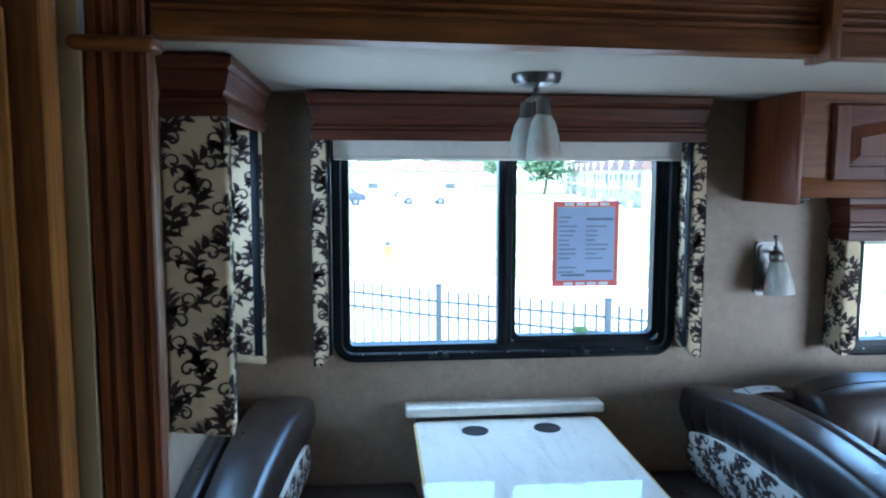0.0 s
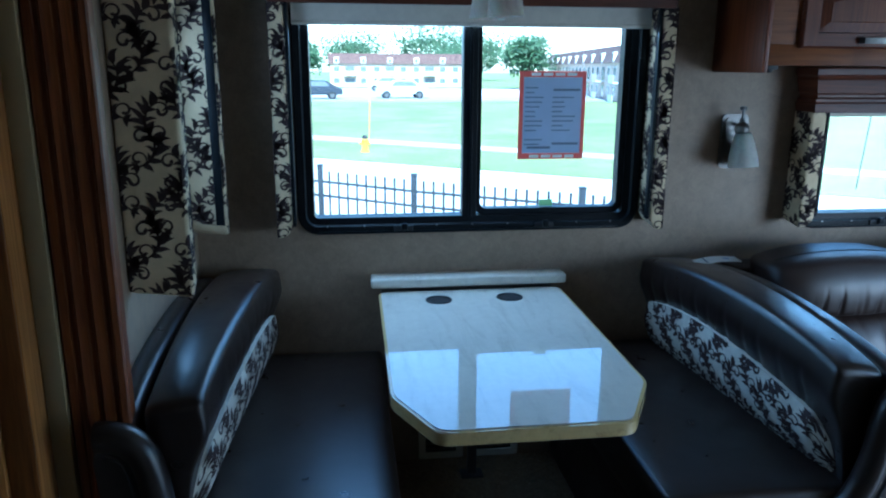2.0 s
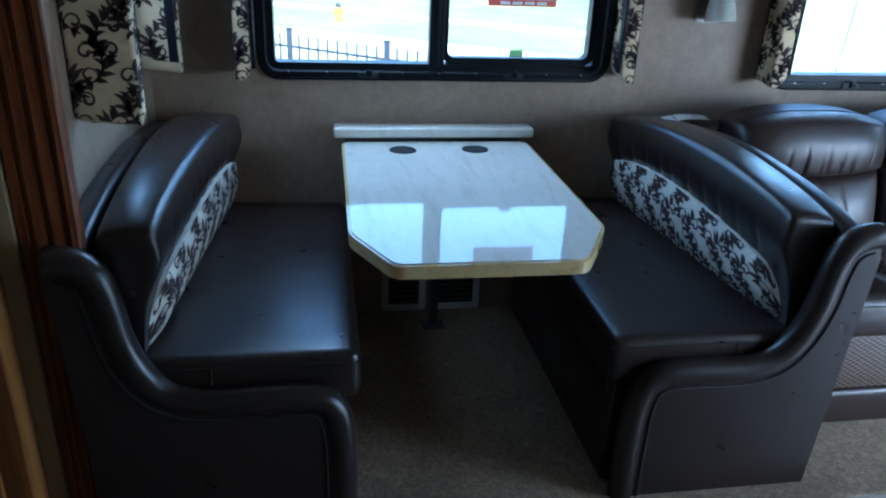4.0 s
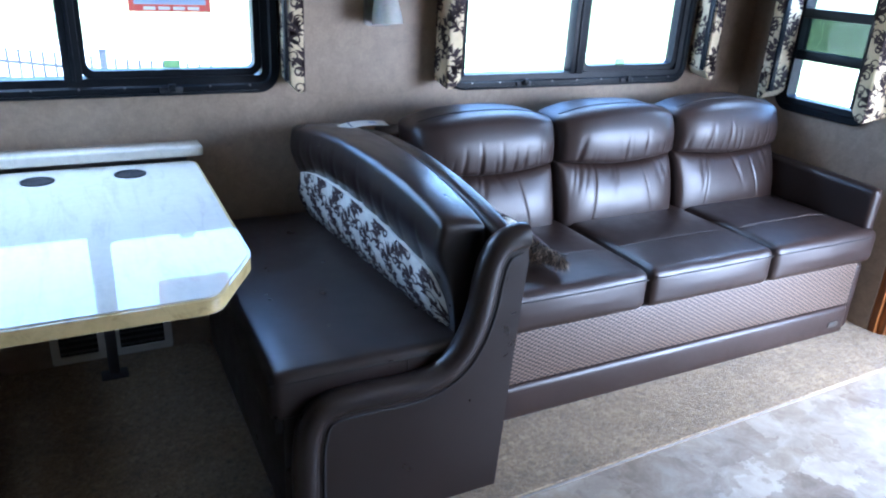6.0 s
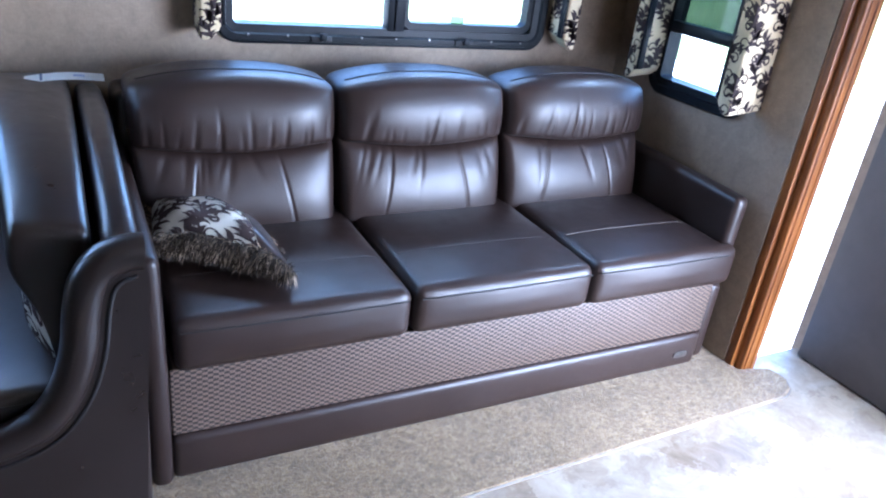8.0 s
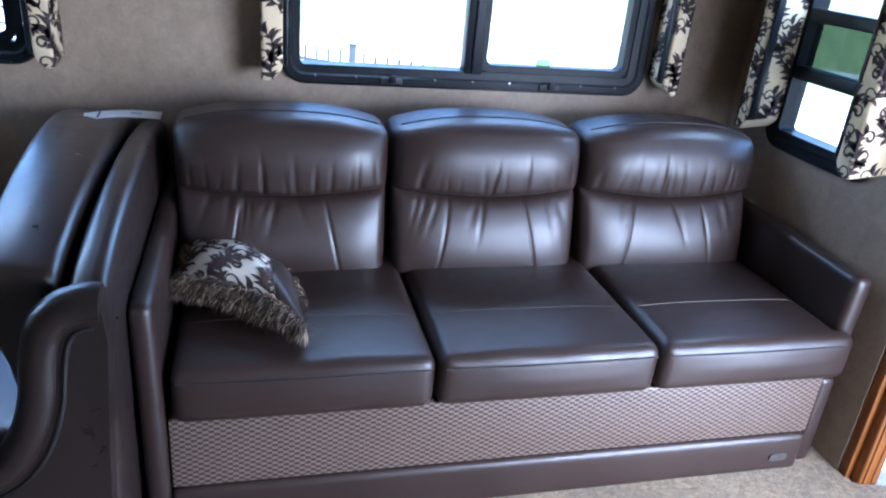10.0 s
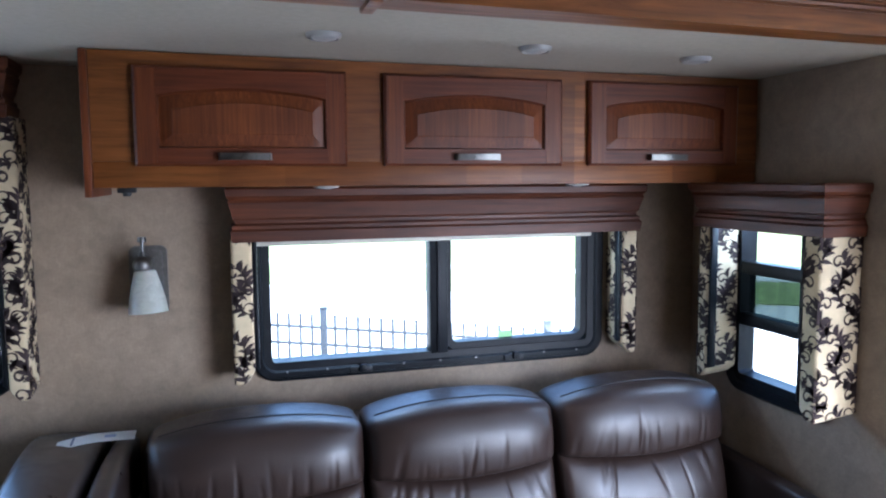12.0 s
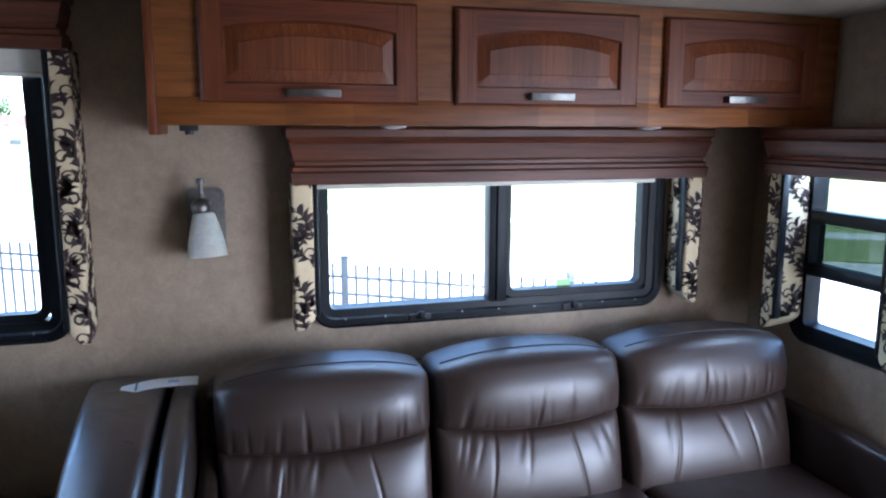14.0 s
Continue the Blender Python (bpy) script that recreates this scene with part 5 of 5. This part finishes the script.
part("scroll_print", scroll_print(scroll_strokes(0.277, 0.36, 0.13, random.Random(5)), 0.277, 0.36, pillow_print), MOTIF, face_part, "dark brown scroll-leaf print", smooth=0)
part("scroll_print", scroll_print(scroll_strokes(0.36, 0.36, 0.11, random.Random(6)), 0.36, 0.36, pillow_under_print), MOTIF, under_part, "dark brown scroll-leaf print", smooth=0)
rng = random.Random(9)
for mat, nm, count in ((FRINGE, "fringe", 4200), (FRINGE_LIGHT, "fringe", 1300)):
    verts, faces = [], []
    for i in range(count):
        q = rng.random() * 4 if rng.random() < 0.16 else rng.random()
        s, f = int(q), 2 * (q - int(q)) - 1
        if s == 1 and rng.random() < 0.8:
            continue
        u, v = ((f, -1), (1, f), (-f, 1), (-1, -f))[s]
        out = Vector(((0, -1, 0), (1, 0, 0), (0, 1, 0), (-1, 0, 0))[s])
        if s == 0:
            v += rng.random() ** 1.5 * 0.13
        p = pillow_at(u, v, 1) + Vector((0, 0, 0.003))
        ln = rng.uniform(0.026, 0.045) * (1.15 if s == 0 else 0.85)
        d = (out + Vector((rng.uniform(-0.6, 0.6), rng.uniform(-0.6, 0.6), rng.uniform(-0.5, 0.7)))).normalized()
        side = d.cross(Vector((rng.uniform(-1, 1), rng.uniform(-1, 1), 1))).normalized() * 0.0013
        a = PM @ p
        d = PM.to_3x3() @ d
        side = PM.to_3x3() @ side
        mid = a + d * ln * 0.6
        tip = a + d * ln + Vector((0, 0, -0.012))
        k = len(verts)
        verts += [a - side, a + side, mid + side, mid - side, tip]
        faces += [(k, k + 1, k + 2, k + 3), (k + 3, k + 2, k + 4)]
    tagged(part(nm, raw(verts, faces), mat, pillow, "shaggy brown fringe", smooth=0), kind="stuff")


# ---------------------------------------------------------------- outdoors
single("ground", box(-600, 600, -600, 600, GROUND - 0.5, GROUND), CONCRETE, "pale concrete lot around the trailer", "ground", "structure")
lawn = [(-60, 56), (-50, 55), (-0.68, 21.0), (5.1, 17.0), (11.0, 12.9), (40, -7.1), (60, -21), (160, -21), (160, 56)]
single("lawn", slab(lawn, GROUND - 0.1, GROUND + 0.03), GRASS, "mown green lawn beyond the fence", "lawn", "structure")
single("pavement", slab([(-38, 55.3), (-0.43, 27.2), (7.6, 21.0), (62, -20.7), (62, -22), (7.6, 19.7), (-0.43, 25.8), (-40, 55.3)], GROUND + 0.02, GROUND + 0.05), CONCRETE, "narrow concrete footpath across the lawn", "path", "structure")
single("road", box(-200, 200, 57, 66, GROUND + 0.02, GROUND + 0.045), ROAD, "worn grey road", "road", "structure")
single("lawn_far", box(-200, 200, 92, 400, GROUND - 0.1, GROUND + 0.03), GRASS, "green lawn past the road", "lawn", "structure")

POSTS = [(-2.4, 10.35, 0.38), (-0.335, 9.4, 0.30), (0.805, 8.8, 0.25), (2.63, 7.9, 0.20), (4.78, 7.0, 0.09), (5.95, 6.50, 0.05)]
fence = thing("fence", (3, 7.8, GROUND), "black metal picket fence along the lot", "fence")
for x, y, z in POSTS:
    part("post", join(box(x - 0.035, x + 0.035, y - 0.035, y + 0.035, GROUND, z, 0.004), box(x - 0.042, x + 0.042, y - 0.042, y + 0.042, z, z + 0.02, 0.006)), FENCE, fence)
picket = None
for (xa, ya, za), (xb, yb, zb) in zip(POSTS, POSTS[1:]):
    for drop in (0.20, 0.38, 1.02):
        part("rail", tube([(xa, ya, za - drop), (xb, yb, zb - drop)], 0.018, 6), FENCE, fence)
    count = max(2, round(math.hypot(xb - xa, yb - ya) / 0.125))
    for k in range(1, count):
        t = k / count
        x, y, z = xa + (xb - xa) * t, ya + (yb - ya) * t, za + (zb - za) * t - 0.06
        if picket is None:
            picket = part("picket", box(-0.013, 0.013, -0.013, 0.013, -1.05, 0, 0.002, 1), FENCE, fence)
            picket.data.transform(Matrix.Translation(ORIGIN[fence]))
            ob = picket
        else:
            ob = new("picket", picket.data)
            ob.parent = fence
        ob.location = Vector((x, y, z)) - ORIGIN[fence]


def apartment(at, turn, width, storeys, label, bays):
    """A block with storeys of windows, balconies and a mansard roof."""
    b = thing("apartment_building", (0, 0, 0), label, "building", "apartment buildings")
    h = storeys * 2.7
    part("wall", box(0, width, 0, 12, 0, h), BRICK_PALE, b)
    prof = [(-0.4, h), (0.5, h + 2.4), (11.5, h + 2.4), (12.4, h)]
    part("roof", extrude(prof, "x", -0.4, width + 0.4), ROOF_BROWN, b)
    for k in range(bays):
        x = width * (k + 0.5) / bays
        for s in range(storeys + 1):
            z = s * 2.7 + 0.8
            if s == storeys:
                if k % 2:
                    continue
                part("dormer", box(x - 0.6, x + 0.6, -0.35, 1.4, h - 0.1, h + 1.5), PALE, b)
                w = part("window", box(x - 0.45, x + 0.45, -0.42, -0.34, h + 0.2, h + 1.3), PALE, b)
                part("pane", box(x - 0.38, x + 0.38, -0.45, -0.43, h + 0.3, h + 1.2), PANE_FAR, w)
            elif k % 3 == 1:
                w = part("balcony", join(box(x - 1.5, x + 1.5, -1.4, -0.01, z - 0.9, z - 0.75), box(x - 1.5, x + 1.5, -1.42, -1.36, z - 0.75, z + 0.2)), PALE, b)
                part("pane", box(x - 1.1, x + 1.1, -0.03, -0.005, z - 0.7, z + 1.3), PANE_FAR, w)
            else:
                w = part("window", box(x - 0.8, x + 0.8, -0.05, -0.005, z, z + 1.35), PALE, b)
                part("pane", box(x - 0.7, x + 0.7, -0.08, -0.055, z + 0.1, z + 1.25), PANE_FAR, w)
    b.matrix_world = pose(*at, 0, 0, turn) @ Matrix.Scale(0.55, 4)
    return b


apartment((-1.9, 100, GROUND), 0, 32, 2, "pale apartment block with brown mansard roof and dormers", 10)
apartment((-36, 104, GROUND), 0, 49, 2, "pale apartment block with brown mansard roof and dormers", 10)
apartment((27.6, 100, GROUND), -98.6, 86, 2, "pale apartment row with mansard roof seen at an angle", 20)


def tree(at, height, spread, seed, label):
    rng = random.Random(seed)
    t = thing("tree", at, label, "tree", "trees beyond the road")
    base = Vector(at)
    top = base + Vector((rng.uniform(-0.3, 0.3), rng.uniform(-0.3, 0.3), height * 0.75))
    bm = tube(smooth_line([base, base.lerp(top, 0.4) + Vector((0.2, 0, 0)), top], 4), [height * 0.03 * (1 - 0.08 * k) for k in range(9)], 8)
    limbs = []
    for k in range(9):
        s = base.lerp(top, 0.3 + 0.07 * k)
        a = k * 2.4
        e = s + Vector((math.cos(a), math.sin(a), 0.7)) * spread * 0.5 * (1 - 0.04 * k)
        limbs.append(e)
        bm = join(bm, tube([s, s.lerp(e, 0.5) + Vector((0, 0, 0.2)), e], [height * 0.012, height * 0.008, height * 0.003], 6))
    part("trunk", bm, BARK, t)
    verts, faces = [], []
    centre = base + Vector((0, 0, height * 0.62))
    for k in range(4600):
        if rng.random() < 0.5:
            c = rng.choice(limbs) + Vector((rng.gauss(0, 1), rng.gauss(0, 1), rng.gauss(0, 1))) * spread * 0.16
        else:
            d = Vector((rng.gauss(0, 1), rng.gauss(0, 1), rng.gauss(0, 1))).normalized() * rng.uniform(0.5, 1.0)
            lump = 1 + 0.25 * math.sin(d.x * 5 + seed) * math.cos(d.z * 4 + d.y * 3)
            c = centre + Vector((d.x * spread * 0.55 * lump, d.y * spread * 0.55 * lump, d.z * height * 0.38 * lump))
        s = height * rng.uniform(0.02, 0.044)
        a = Vector((rng.gauss(0, 1), rng.gauss(0, 1), rng.gauss(0, 1))).normalized() * s
        q = a.orthogonal().normalized() * s * 0.7
        i = len(verts)
        verts += [c - a, c - q * 0.8, c + a, c + q * 0.8]
        faces.append((i, i + 1, i + 2, i + 3))
    tagged(part("crown", raw(verts, faces), LEAF_A, t, smooth=0), kind="stuff")


for k, (x, y, h, s) in enumerate(((22, 90, 6.6, 4.6), (1.7, 165, 8.2, 12), (18.5, 165, 9.6, 15), (-7, 128, 6.5, 5), (-24, 150, 8, 12), (15.5, 118, 4.5, 6), (31, 100, 4.2, 4), (-34, 120, 9, 9), (64, 70, 9, 9), (27, 150, 8, 10))):
    tree((x, y, GROUND), h, s, 20 + k, "leafy green shade tree")


def car(at, turn, paint, label):
    c = thing("car", (0, 0, 0), label, "car", "cars parked beyond the lawn")
    prof = [(-2.2, 0.35), (-2.15, 0.8), (-1.9, 0.95), (-1.3, 1.0), (-0.7, 1.5), (0.9, 1.5), (1.6, 1.0), (2.15, 0.9), (2.2, 0.4)]
    bm = raw([(x, y, z) for y in (-0.85, 0.85) for x, z in prof], [tuple(range(9)), tuple(range(9, 18))[::-1]] + [(k, (k + 1) % 9, 9 + (k + 1) % 9, 9 + k) for k in range(9)])
    bmesh.ops.bevel(bm, geom=bm.edges[:], offset=0.06, segments=2, affect="EDGES")
    part("body", bm, paint, c)
    for s in (-1, 1):
        part("side_window", raw([(-0.95, s * 0.858, 1.05), (1.2, s * 0.858, 1.05), (0.8, s * 0.858, 1.42), (-0.6, s * 0.858, 1.42)], [(0, 1, 2, 3)]), PANE_FAR, c)
        for x in (-1.35, 1.35):
            w = part("wheel", cyl((x, s * 0.78, 0.33), 0.33, 0.33, 0.2, "y", 16), RUBBER, c)
            part("rim", cyl((x, s * 0.885, 0.33), 0.18, 0.18, 0.012, "y", 12), NICKEL, w)
    c.matrix_world = pose(*at, 0, 0, turn)


for x, y, turn, paint, lab in ((-2.4, 60.5, 4, CAR_DARK, "dark blue wagon parked on the road"), (4.7, 62.0, 2, CAR_LIGHT, "silver parked car on the road"), (4.6, 82, -4, CAR_LIGHT, "silver parked car by the apartments"), (-7.5, 93, -5, CAR_DARK, "dark parked car by the apartments")):
    car((x, y, GROUND), turn, paint, lab)

hydrant = thing("fire_hydrant", (0.56, 22.3, GROUND), "yellow fire hydrant with a tall marker pole", "hydrant")
part("barrel", lathe([(0.0005, 0), (0.13, 0), (0.13, 0.04), (0.09, 0.055), (0.09, 0.31), (0.12, 0.33), (0.12, 0.37), (0.09, 0.39), (0.07, 0.47), (0.03, 0.51), (0.0005, 0.52)], (0.56, 22.3, GROUND + 0.03)), YELLOW, hydrant)
part("nozzle", cyl((0.56, 22.3, GROUND + 0.30), 0.05, 0.05, 0.32, "x", 14), YELLOW, hydrant)
part("bonnet", lathe([(0.095, 0), (0.07, 0.085), (0.03, 0.125), (0.0005, 0.13)], (0.56, 22.3, GROUND + 0.42)), RUBBER, hydrant)
part("marker_pole", tube([(0.68, 22.4, GROUND + 0.03), (0.74, 22.4, GROUND + 1.9)], 0.010, 8), YELLOW, hydrant)
pole = thing("survey_pole", (10.85, 14.3, GROUND), "thin dark pole standing in the grass", "pole")
part("shaft", tube([(10.85, 14.3, GROUND), (11.0, 14.3, GROUND + 2.0)], 0.016, 8), FENCE, pole)
